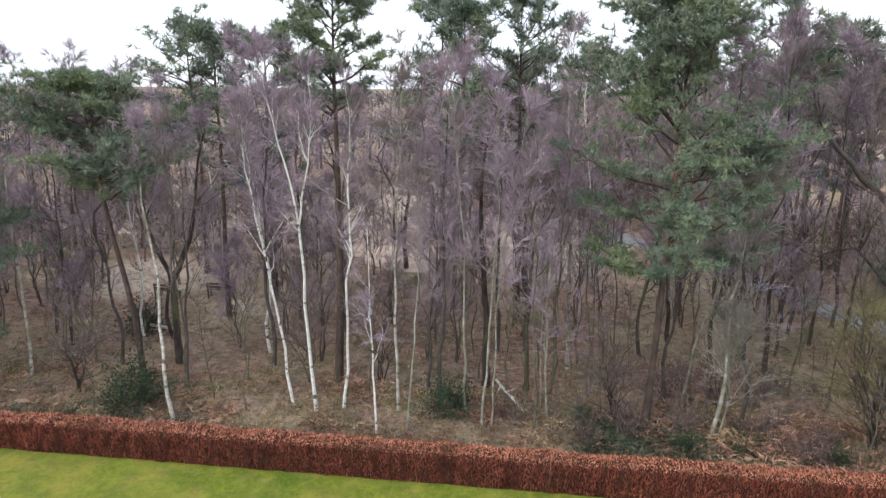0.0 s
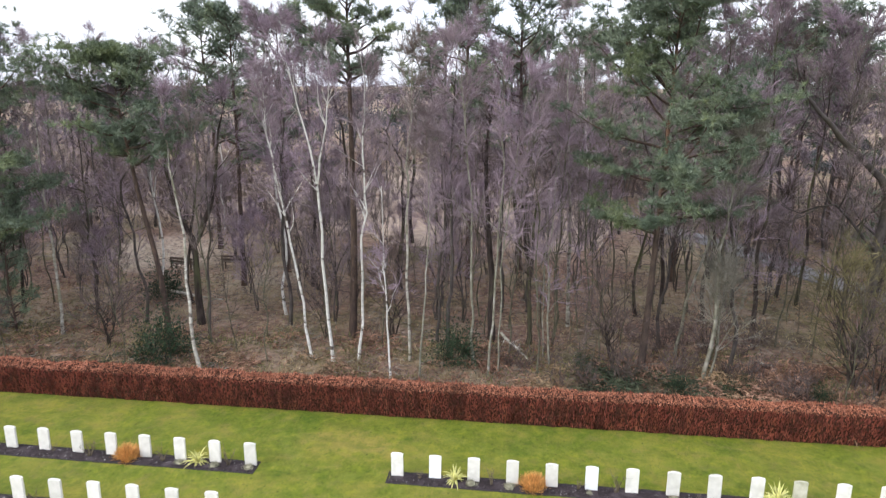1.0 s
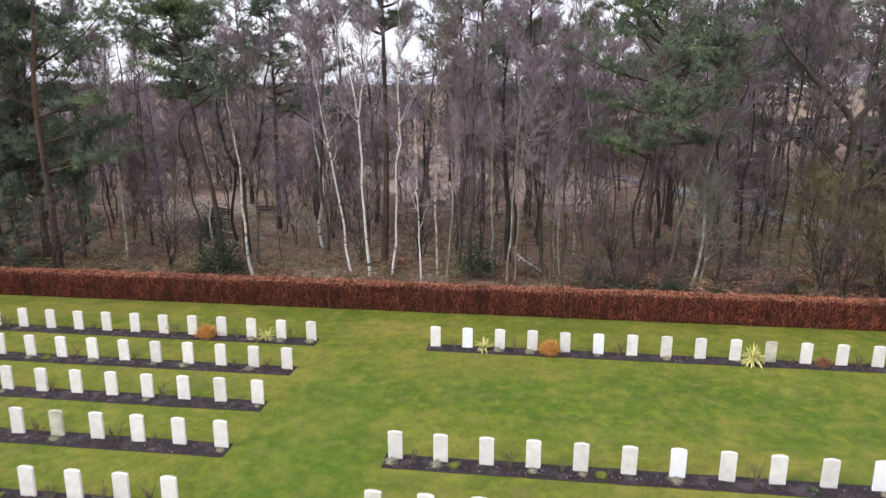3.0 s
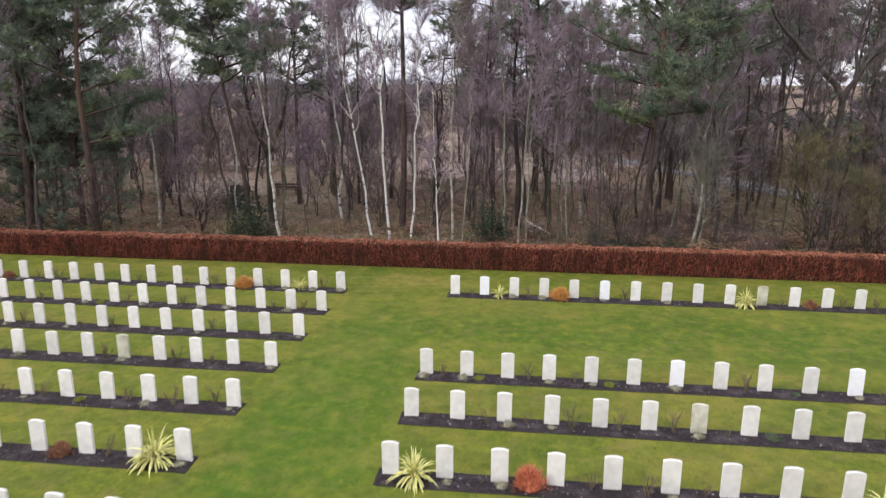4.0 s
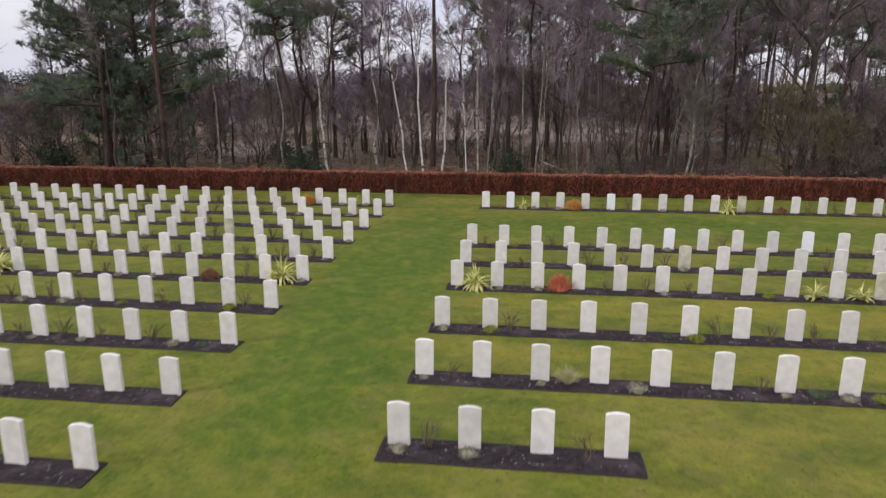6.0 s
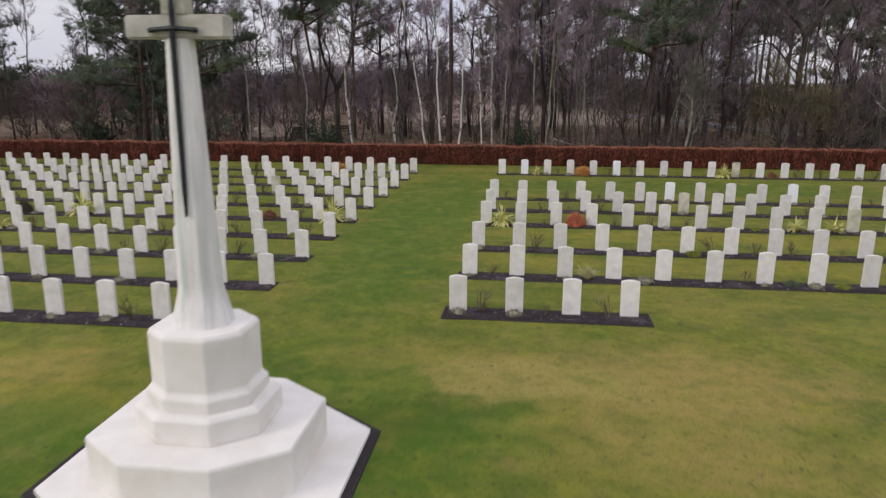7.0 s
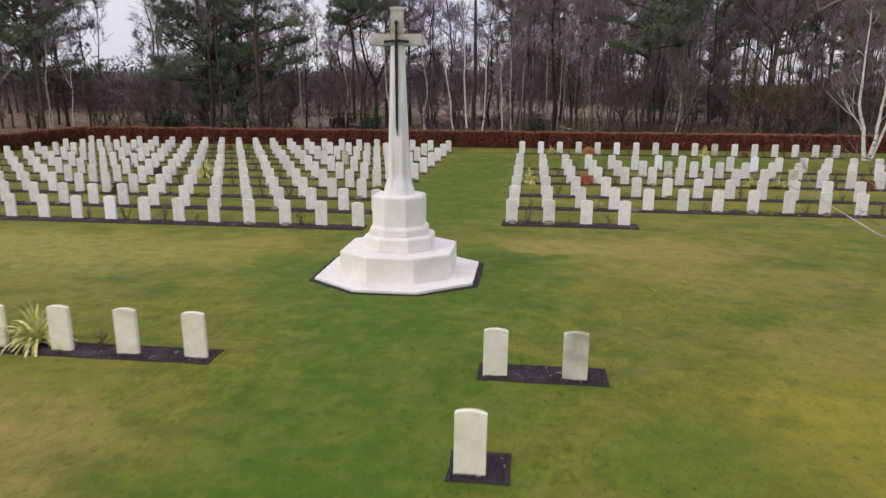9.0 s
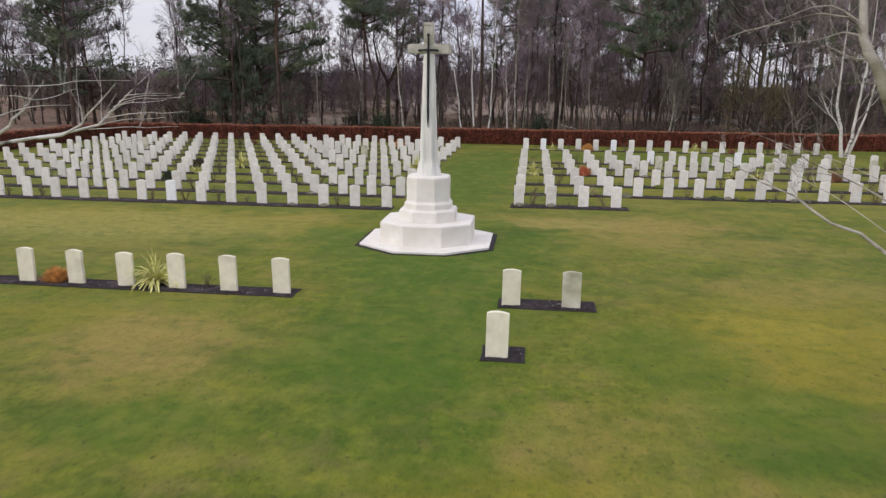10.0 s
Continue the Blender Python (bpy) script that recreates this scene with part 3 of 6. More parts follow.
# ---------------------------------------------------------------- beech hedge
def make_hedge(name, x0, y0, x1, y1, width, height, density, label):
    """Clipped hedge of length from (x0, y0) to (x1, y1); the line is its middle."""
    rng = np.random.default_rng(int(abs(x0 * 7 + y1 * 3)))
    a, b = np.array((x0, y0, 0.0)), np.array((x1, y1, 0.0))
    L = np.linalg.norm(b - a)
    d = (b - a) / L
    s = np.array((-d[1], d[0], 0.0))
    hedge = tagged(new(name), label, "hedge")
    n = int(L / 0.25)
    prof = [(-0.5, 0.0), (-0.52, 0.35), (-0.5, 0.75), (-0.46, 0.94), (-0.38, 1.0), (0, 1.02), (0.38, 1.0), (0.46, 0.94), (0.5, 0.75), (0.52, 0.35), (0.5, 0.0)]
    verts, faces, k = [], [], len(prof)

    def shell(u, i, grow):
        px, pz = prof[i]
        w = width - 0.10 + grow
        wob = 0.05 * noise.noise(Vector((u * 0.8, i * 0.9, 7))) + 0.03 * noise.noise(Vector((u * 2.7, i * 1.9, 3)))
        top = height - 0.04 + grow * 0.5 + 0.035 * noise.noise(Vector((u * 0.35, 1, 9)))
        wob += 0.055 * noise.noise(Vector((u * 2.3, 0.4 * pz, 21))) + 0.03 * noise.noise(Vector((u * 6.5, 0.3 * pz, 31)))
        return a + d * u + s * (px * w + wob * (1 if px > 0 else -1)) + np.array((0, 0, pz * top + (wob if pz > 0.9 else 0)))

    for i in range(n + 1):
        for j in range(k):
            verts.append(shell(L * i / n, j, 0.0))
    for i in range(n):
        for j in range(k - 1):
            faces.append((i * k + j, (i + 1) * k + j, (i + 1) * k + j + 1, i * k + j + 1))
    faces += [tuple(range(k)), tuple(n * k + j for j in range(k - 1, -1, -1))]
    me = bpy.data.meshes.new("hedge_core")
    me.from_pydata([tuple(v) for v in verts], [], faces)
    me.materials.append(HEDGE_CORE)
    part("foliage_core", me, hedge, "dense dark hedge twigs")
    # russet leaves over the faces; the top ones coloured paler for skylight
    m = int(L * density)
    u = rng.random(m) * L
    wgt = np.array([math.dist((prof[i][0] * width, prof[i][1] * height), (prof[i + 1][0] * width, prof[i + 1][1] * height)) for i in range(k - 1)])
    j = rng.choice(k - 1, size=m, p=wgt / wgt.sum())
    f = rng.random(m)
    P = np.array([shell(u[i], j[i], 0.02) * (1 - f[i]) + shell(u[i], j[i] + 1, 0.02) * f[i] for i in range(m)])
    out = np.array([(prof[jj][0] + prof[jj + 1][0]) for jj in j])[:, None] * s[None, :] + np.array((0, 0, 0.55))[None, :]
    q = out * 0.9 + rng.normal(size=(m, 3)) * 0.75 + np.array((0, 0, 0.35))
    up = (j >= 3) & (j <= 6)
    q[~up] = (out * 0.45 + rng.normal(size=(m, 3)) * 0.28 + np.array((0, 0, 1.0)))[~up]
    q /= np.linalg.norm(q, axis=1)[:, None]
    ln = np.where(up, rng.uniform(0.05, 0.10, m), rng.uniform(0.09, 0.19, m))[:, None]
    for name2, mat, sel, text in (("leaves", HEDGE_LEAF, ~up, "withered russet beech leaves"), ("top_growth", HEDGE_TOP, up, "paler leaf tips on the clipped top, with skylight in their colour")):
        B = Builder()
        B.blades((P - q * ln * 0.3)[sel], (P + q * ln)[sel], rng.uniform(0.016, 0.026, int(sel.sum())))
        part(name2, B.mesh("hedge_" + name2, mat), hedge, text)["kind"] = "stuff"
    return hedge


make_hedge("beech_hedge", -34.3, 9.62, 46.0, 9.62, 1.0, 1.12, 1180, "clipped russet beech hedge along the wood edge")
make_hedge("beech_hedge", -34.3, 9.0, -33.6, -40.0, 1.0, 1.12, 500, "clipped russet beech hedge along the lawn's side")

# ---------------------------------------------------------------- cemetery plan
PITCH = 1.208
ROWS_RIGHT = [(5.247, 17), (-2.851, 18), (-5.568, 18), (-8.343, 18), (-11.986, 18), (-14.983, 18), (-17.895, 4)]
ROWS_LEFT = [5.241, 2.477, -0.217, -2.850, -5.620, -8.375, -11.088, -13.824, -16.538, -19.268]
LEFT_X, LEFT_N = -4.843, 22
FRESH = {("r", 1, 6), ("r", 1, 10), ("r", 0, 5), ("l", 9, 7), ("r", 0, 1)}


def headstone_mesh(name, mat):
    """Upright slab with a shallow curved head and worn arrises."""
    w, h, t = 0.381, 0.815, 0.078
    bm = bmesh.new()
    outline = [(-w / 2, -0.1), (w / 2, -0.1)]
    for i in range(9):
        a = i / 8
        outline.append((w / 2 - w * a, h - 0.036 * (2 * a - 1) ** 2))
    front = [bm.verts.new((x, -t / 2, z)) for x, z in outline]
    back = [bm.verts.new((x, t / 2, z)) for x, z in outline]
    bm.faces.new(front)
    bm.faces.new(back[::-1])
    for i in range(len(front)):
        k = (i + 1) % len(front)
        bm.faces.new((front[k], front[i], back[i], back[k]))
    bmesh.ops.recalc_face_normals(bm, faces=bm.faces)
    edges = [e for e in bm.edges if max(v.co.z for v in e.verts) > 0 and e.calc_face_angle(0) > 0.6]
    bmesh.ops.bevel(bm, geom=edges, offset=0.006, segments=1, affect="EDGES")
    return from_bm(name, bm, mat)


STONE_ME = headstone_mesh("headstone", STONE)
FRESH_ME = headstone_mesh("fresh_headstone", NEWSTONE)
CREAM_ME = headstone_mesh("cream_headstone", CREAM)
MOSS_ME = headstone_mesh("lichened_headstone", MOSSTONE)
rs = random.Random(11)


def headstone(x, y, fresh, group, mossy=False):
    cream = y < -25 and not fresh
    mossy = mossy or (rs.random() < 0.03 and not cream)
    ob = new("headstone", FRESH_ME if fresh else MOSS_ME if mossy else CREAM_ME if cream else STONE_ME)
    ob.matrix_basis = pose(x, y, rs.uniform(-0.015, 0.012), rs.uniform(-0.9, 0.9), rs.uniform(-0.6, 0.6), rs.uniform(-1.5, 1.5))
    return tagged(ob, "bright white newly set war-grave headstone with rounded head" if fresh else "brownish lichened war-grave headstone with rounded head" if mossy
                  else "cream-coloured stone war-grave headstone with rounded head" if cream else "pale weathered stone war-grave headstone with rounded head", "headstone", group)


def soil_bed(x0, x1, y0, y1):
    """Low strip of dark tilled soil, its edges cut into the turf."""
    nx, ny = max(4, int((x1 - x0) / 0.13)), max(5, int((y1 - y0) / 0.11))

    def zf(x, y):
        e = min(x - x0, x1 - x, y - y0, y1 - y)
        k = smoothstep(0.0, 0.09, e)
        return -0.03 + k * (0.062 + 0.016 * noise.noise(Vector((x * 4, y * 4, 1))) + 0.014 * noise.noise(Vector((x * 13, y * 13, 5))))

    ob = sheet("soil", [x0 + (x1 - x0) * i / nx for i in range(nx + 1)], [y0 + (y1 - y0) * i / ny for i in range(ny + 1)], zf, SOIL)
    for v in ob.data.vertices:
        if min(v.co.x - x0, x1 - v.co.x, v.co.y - y0, y1 - v.co.y) < 0.01:
            v.co.x += 0.03 * noise.noise(Vector((v.co.x * 3, v.co.y * 3, 8)))
            v.co.y += 0.06 * noise.noise(Vector((v.co.x * 3, v.co.y * 3, 18)))
    # the spade-cut rim between soil and turf
    rim, faces, ring = [], [], []
    for a, c, s in (((x0, y0), (x1, y0), (0, -1)), ((x1, y0), (x1, y1), (1, 0)), ((x1, y1), (x0, y1), (0, 1)), ((x0, y1), (x0, y0), (-1, 0))):
        n = max(2, int(math.dist(a, c) / 0.35))
        ring += [(a[0] + (c[0] - a[0]) * k / n, a[1] + (c[1] - a[1]) * k / n) for k in range(n)]
    cx, cy = (x0 + x1) / 2, (y0 + y1) / 2
    for x, y in ring:
        w = 0.012 + 0.03 * noise.noise(Vector((x * 2.1, y * 2.1, 6)))
        gx, gy = (1 if x > cx else -1) * (abs(x - cx) > (x1 - x0) / 2 - 0.01), (1 if y > cy else -1) * (abs(y - cy) > (y1 - y0) / 2 - 0.01)
        rim += [(x - gx * 0.10, y - gy * 0.10, -0.01), (x - gx * 0.06, y - gy * 0.06, 0.02), (x - gx * (0.03 - w), y - gy * (0.03 - w), 0.022), (x - gx * (0.02 - w), y - gy * (0.02 - w), -0.03)]
    m = len(ring)
    for i in range(m):
        for j in range(3):
            k = (i + 1) % m
            faces.append((i * 4 + j, i * 4 + j + 1, k * 4 + j + 1, k * 4 + j))
    me = bpy.data.meshes.new("cut_edge")
    me.from_pydata(rim, [], faces)
    me.materials.append(EDGE)
    bed = tagged(new("flower_bed"), "strip of dark bare soil along a row of graves", "flower bed", "grave beds")
    ob.parent = bed
    part("cut_edge", me, bed, "dark spade-cut rim of the bed")
    return bed


gaps = []   # free places in the beds: block, row, column, x, y
for r, (y, n) in enumerate(ROWS_RIGHT):
    soil_bed(-0.32, (n - 1) * PITCH + 0.44, y - (0.50 if r < 6 else 0.57), y + 0.23)
    for c in range(n):
        headstone(c * PITCH, y, ("r", r, c) in FRESH, "headstones in the block beside the path")
        gaps.append(("r", r, c, (c + 0.5) * PITCH, y - 0.12))
for r, y in enumerate(ROWS_LEFT):
    soil_bed(LEFT_X - (LEFT_N - 1) * PITCH - 0.4, LEFT_X + 0.26, y - 0.52, y + 0.23)
    for c in range(LEFT_N):
        headstone(LEFT_X - c * PITCH, y, ("l", r, c) in FRESH, "headstones in the large block")
        gaps.append(("l", r, c, LEFT_X - (c + 0.5) * PITCH, y - 0.12))
soil_bed(-4.89 - 7.6 * PITCH, -4.58, -30.44, -29.80)
for c in range(8):
    headstone(-4.89 - c * PITCH, -30.18, False, "headstones in the short row behind the cross")
soil_bed(-0.19, 1.86, -30.46, -29.76)
headstone(0.098, -30.265, False, "pair of headstones")
headstone(1.332, -30.265, False, "pair of headstones", True)
soil_bed(-0.34, 0.44, -33.30, -32.58)
headstone(-0.051, -33.10, False, "single headstone")


# ---------------------------------------------------------------- memorial cross
CX, CY = -2.515, -24.40


def octagon(hw, hd, ff, sf):
    """Corners of an eight-sided plan: half width, half depth, half front side, half flank side."""
    return [(-ff, -hd), (ff, -hd), (hw, -sf), (hw, sf), (ff, hd), (-ff, hd), (-hw, sf), (-hw, -sf)]


def stack(levels, bevel=0.012):
    """Solid through plans at rising heights: (z, corners)."""
    bm = bmesh.new()
    rings = [[bm.verts.new((x, y, z)) for x, y in plan] for z, plan in levels]
    k = len(rings[0])
    bm.faces.new(rings[0][::-1])
    bm.faces.new(rings[-1])
    for a, b in zip(rings, rings[1:]):
        for i in range(k):
            j = (i + 1) % k
            bm.faces.new((a[i], a[j], b[j], b[i]))
    bmesh.ops.recalc_face_normals(bm, faces=bm.faces)
    if bevel:
        bmesh.ops.bevel(bm, geom=[e for e in bm.edges if e.calc_face_angle(0) > 0.5], offset=bevel, segments=2, affect="EDGES")
    return bm


def scaled(plan, s):
    return [(x * s, y * s) for x, y in plan]


def memorial_cross():
    cross = tagged(new("memorial_cross"), "tall pale stone memorial cross with bronze sword on stepped octagonal base", "memorial")
    cross.matrix_basis = pose(CX, CY, 0)
    slab, step1 = octagon(1.84, 1.85, 0.70, 0.98), octagon(1.30, 1.25, 0.54, 0.70)
    step2, ped = octagon(0.80, 0.77, 0.34, 0.40), octagon(0.60, 0.57, 0.25, 0.29)
    part("paving_slab", from_bm("paving_slab", stack([(-0.1, slab), (0.075, slab)], 0.006), CROSS), cross, "pale octagonal stone apron")
    part("step", from_bm("step", stack([(0.06, step1), (0.625, step1), (0.66, scaled(step1, 0.988))], 0.008), CROSS), cross)
    part("step", from_bm("step", stack([(0.66, step2), (0.95, step2), (1.00, scaled(step2, 0.94))], 0.008), CROSS), cross)
    part("plinth", from_bm("plinth", stack([(1.00, scaled(ped, 1.11)), (1.15, scaled(ped, 1.11)), (1.19, scaled(ped, 1.05)), (1.23, scaled(ped, 1.0)),
                                           (1.885, ped), (1.935, scaled(ped, 0.94))], 0.01), CROSS), cross, "octagonal stone pedestal with moulded foot")
    shaft = []
    for z, h in ((1.93, 0.35), (2.04, 0.335), (2.32, 0.265), (2.42, 0.25), (4.0, 0.195), (5.30, 0.15)):
        shaft.append((z, octagon(h, h * 0.86, h * 0.46, h * 0.40)))
    part("shaft", from_bm("shaft", stack(shaft, 0.006), SHAFT), cross, "tapering eight-sided stone shaft with damp streaks")
    arm = [(-0.59, -0.115), (0.59, -0.115), (0.59, 0.115), (-0.59, 0.115)]
    part("arm", from_bm("arm", stack([(5.30, arm), (5.555, arm)], 0.02), LICHEN), cross, "lichen-grey stone cross arm")
    head = [(-0.145, -0.11), (0.145, -0.11), (0.135, 0.11), (-0.135, 0.11)]
    part("head", from_bm("head", stack([(5.555, head), (6.05, scaled(head, 0.93)), (6.06, scaled(head, 1.05)), (6.13, scaled(head, 1.0))], 0.01), LICHEN), cross, "weathered stone cross head")
    sword = tagged(new("sword"), "dark bronze sword, point down")
    sword.parent = cross
    bl = bmesh.new()
    rows = [(5.40, -0.165, 0.036), (4.4, -0.185, 0.034), (3.55, -0.205, 0.030), (3.30, -0.208, 0.003)]
    loops = [[bl.verts.new((-w, y, z)), bl.verts.new((0, y - 0.03, z)), bl.verts.new((w, y, z)), bl.verts.new((0, y + 0.03, z))] for z, y, w in rows]
    for a, b in zip(loops, loops[1:]):
        for i in range(4):
            bl.faces.new((a[i], a[(i + 1) % 4], b[(i + 1) % 4], b[i]))
    bl.faces.new(loops[0])
    bl.faces.new(loops[-1][::-1])
    bmesh.ops.recalc_face_normals(bl, faces=bl.faces)
    part("blade", from_bm("blade", bl, BRONZE), sword)
    g = Builder()
    g.tube([(-0.28, -0.15, 5.385), (-0.14, -0.155, 5.40), (0, -0.16, 5.405), (0.14, -0.155, 5.40), (0.28, -0.15, 5.385)], [0.03, 0.024, 0.032, 0.024, 0.03], 8)
    part("guard", g.mesh("guard", BRONZE), sword)
    g = Builder()
    g.tube([(0, -0.15, 5.41), (0, -0.15, 5.6), (0, -0.145, 5.76)], [0.028, 0.03, 0.024], 8)
    part("grip", g.mesh("grip", BRONZE), sword)
    g = Builder()
    g.tube([(0, -0.145, 5.75), (0, -0.145, 5.775), (0, -0.145, 5.81), (0, -0.145, 5.84)], [0.02, 0.045, 0.045, 0.015], 8)
    part("pommel", g.mesh("pommel", BRONZE), sword)
    return cross


memorial_cross()
edge_plan = octagon(1.98, 1.93, 0.76, 1.05)
edging = tagged(new("edging_strip", from_bm("edging_strip", stack([(-0.05, edge_plan), (0.022, scaled(edge_plan, 0.995))], 0.005), EDGE)),
                "dark gravel edging round the cross's stone apron", "edging")
edging.matrix_basis = pose(CX, CY, 0)


# ---------------------------------------------------------------- plants in the beds
def tuft_mesh(name, mat, seed, count, length, width, spread, droop=0.0, kind="spike"):
    """Leaves or shoots from one root, fanned out; droop bends their tips down."""
    rng = np.random.default_rng(seed)
    B = Builder()
    for _ in range(count):
        a = rng.random() * 2 * np.pi
        tilt = spread * rng.random() ** 0.7
        ln = length * rng.uniform(0.6, 1.1)
        d = np.array((math.cos(a) * math.sin(tilt), math.sin(a) * math.sin(tilt), math.cos(tilt)))
        p0 = np.array((rng.normal() * 0.02, rng.normal() * 0.02, -0.02))
        p1 = p0 + d * ln * 0.55
        d2 = d + np.array((d[0], d[1], -1.2)) * droop * rng.uniform(0.4, 1.2)
        p2 = p1 + d2 / np.linalg.norm(d2) * ln * 0.5
        if kind == "strap":
            s = np.cross(d, (0, 0, 1.0))
            s = s / (np.linalg.norm(s) + 1e-6) * width
            k = np.array((0, 0, -width * 0.5))
            flat = np.array((d[0], d[1], 0.0)) / (math.hypot(d[0], d[1]) + 1e-6)
            bend = droop * rng.uniform(0.5, 1.25) * (0.35 + tilt)
            pts, way = [p0], d.copy()
            for _n in range(4):
                pts.append(pts[-1] + way * ln / 4)
                way = way + flat * 0.28 * bend + np.array((0, 0, -0.62 * bend))
                way /= np.linalg.norm(way)
            verts = []
            for n, q in enumerate(pts[:-1]):
                w = (0.65, 1.0, 1.0, 0.75)[n]
                verts += [q - s * w, q + k * w, q + s * w]
            B.add(verts + [pts[-1]], [f for n in range(3) for f in ((3 * n, 3 * n + 1, 3 * n + 4, 3 * n + 3), (3 * n + 1, 3 * n + 2, 3 * n + 5, 3 * n + 4))] + [(9, 10, 12), (10, 11, 12)])
        else:
            B.spikes([p0, p1], [p1, p2], [width, width * 0.7])
    return B.mesh(name, mat)


def bush_mesh(name, mat, seed, count, rx, rz, length, width):
    """Domed cushion of short upright shoots."""
    rng = np.random.default_rng(seed)
    B = Builder()
    a, u = rng.random(count) * 2 * np.pi, rng.random(count) ** 0.55
    k = 1 + 0.18 * np.sin(3 * a + seed) + 0.1 * np.sin(5 * a)
    x, y = rx * u * np.cos(a) * k, rx * u * np.sin(a) * k
    top = rz * np.sqrt(np.maximum(0.02, 1 - u ** 2)) * rng.uniform(0.65, 1.05, count)
    p = np.stack([x * 0.8, y * 0.8, top - length * 0.6], 1)
    d = np.stack([x / rx * 0.8, y / rx * 0.8, np.ones(count)], 1) + rng.normal(size=(count, 3)) * 0.35
    d /= np.linalg.norm(d, axis=1)[:, None]
    B.spikes(p, p + d * length, width)
    th = np.arange(10) * 2 * np.pi / 10
    ring = [(rx * 0.75 * math.cos(t), rx * 0.75 * math.sin(t), -0.02) for t in th] + [(rx * 0.5 * math.cos(t), rx * 0.5 * math.sin(t), rz * 0.5) for t in th] + [(0, 0, rz * 0.68)]
    faces = [(i, (i + 1) % 10, 10 + (i + 1) % 10, 10 + i) for i in range(10)] + [(10 + i, 10 + (i + 1) % 10, 20) for i in range(10)]
    B.add(ring, faces)
    return B.mesh(name, mat)


def rose_mesh(name, seed, h):
    """Pruned bare rose: a few crooked stems with side shoots."""
    rng = np.random.default_rng(seed)
    B = Builder()
    for _ in range(rng.integers(7, 12)):
        a, t = rng.random() * 2 * np.pi, rng.uniform(0.1, 0.55)
        d = np.array((math.cos(a) * math.sin(t), math.sin(a) * math.sin(t), math.cos(t)))
        ln = h * rng.uniform(0.55, 1.1)
        p0 = np.array((rng.normal() * 0.03, rng.normal() * 0.03, -0.03))
        p1 = p0 + d * ln * 0.5 + rng.normal(size=3) * 0.015
        p2 = p1 + (d + rng.normal(size=3) * 0.2) * ln * 0.5
        B.tube([p0, p1, p2], [0.0115, 0.0095, 0.005], 3)
        for _k in range(4):
            q = p1 + (p2 - p1) * rng.random()
            B.spikes([q], [q + (d + rng.normal(size=3) * 0.5) * ln * 0.3], 0.0075)
    return B.mesh(name, ROSE)


PLANTS = {
    "yucca": ("strap_leaf_plant", "yellow-striped strap-leaved plant in a grave bed", "plant", [tuft_mesh("yucca", YELLOW, s, 95, 0.92, 0.026, 0.95, 1.15, "strap") for s in (1, 2)]),
    "small_yucca": ("strap_leaf_plant", "small yellow-green strap-leaved plant in a grave bed", "plant", [tuft_mesh("small_yucca", YELLOW, s, 45, 0.60, 0.020, 0.9, 1.0, "strap") for s in (3,)]),
    "red": ("heather_bush", "rust-red heather bush between headstones", "shrub", [bush_mesh("red_heather", REDBUSH, 4, 640, 0.34, 0.46, 0.24, 0.010)]),
    "orange": ("heather_bush", "orange heather bush between headstones", "shrub", [bush_mesh("orange_heather", ORANGEBUSH, 5, 640, 0.36, 0.44, 0.34, 0.014)]),
    "brown": ("heather_bush", "dull brown heather bush between headstones", "shrub", [bush_mesh("brown_heather", BROWNBUSH, 6, 420, 0.27, 0.32, 0.14, 0.011)]),
    "dark": ("evergreen_ball", "dark rounded evergreen bush between headstones", "shrub", [bush_mesh("dark_bush", BRAMBLE, 20, 520, 0.33, 0.45, 0.14, 0.012)]),
    "lime": ("cushion_plant", "low lime-green cushion plant on the soil", "plant", [bush_mesh("lime_cushion", LIME, 7, 260, 0.24, 0.14, 0.09, 0.010)]),
    "mossy": ("cushion_plant", "low grey-green cushion plant on the soil", "plant", [bush_mesh("green_cushion", MOSSY, s, 220, 0.22, 0.13, 0.09, 0.010) for s in (8, 9)]),
    "tan": ("withered_cushion", "small withered tan cushion by a headstone's foot", "plant", [bush_mesh("tan_cushion", TAN, s, 120, 0.13, 0.09, 0.06, 0.008) for s in (10, 11)]),
    "straw": ("grass_tuft", "pale straw-coloured grass tuft in a grave bed", "plant", [tuft_mesh("straw_tuft", STRAW, 12, 220, 0.42, 0.007, 0.9, 0.45)]),
    "rose": ("rose_bush", "pruned bare rose bush in a grave bed", "shrub", [rose_mesh("rose", s, 0.52) for s in (13, 14, 15, 16)]),
    "stems": ("dry_plant", "few thin dry plant stems in a grave bed", "plant", [tuft_mesh("dry_plant", ROSE, s, 16, 0.34, 0.006, 0.55, 0.1) for s in (17, 18, 19)]),
}
rp = random.Random(5)


def plant(kind, x, y, z=0.025, s=1.0):
    name, label, cat, meshes = PLANTS[kind]
    ob = new(name, rp.choice(meshes))
    ob.matrix_basis = pose(x, y, z, 0, 0, rp.uniform(0, 360)) @ Matrix.Diagonal((s, s, s, 1))
    return tagged(ob, label, cat, "plants in the grave beds")


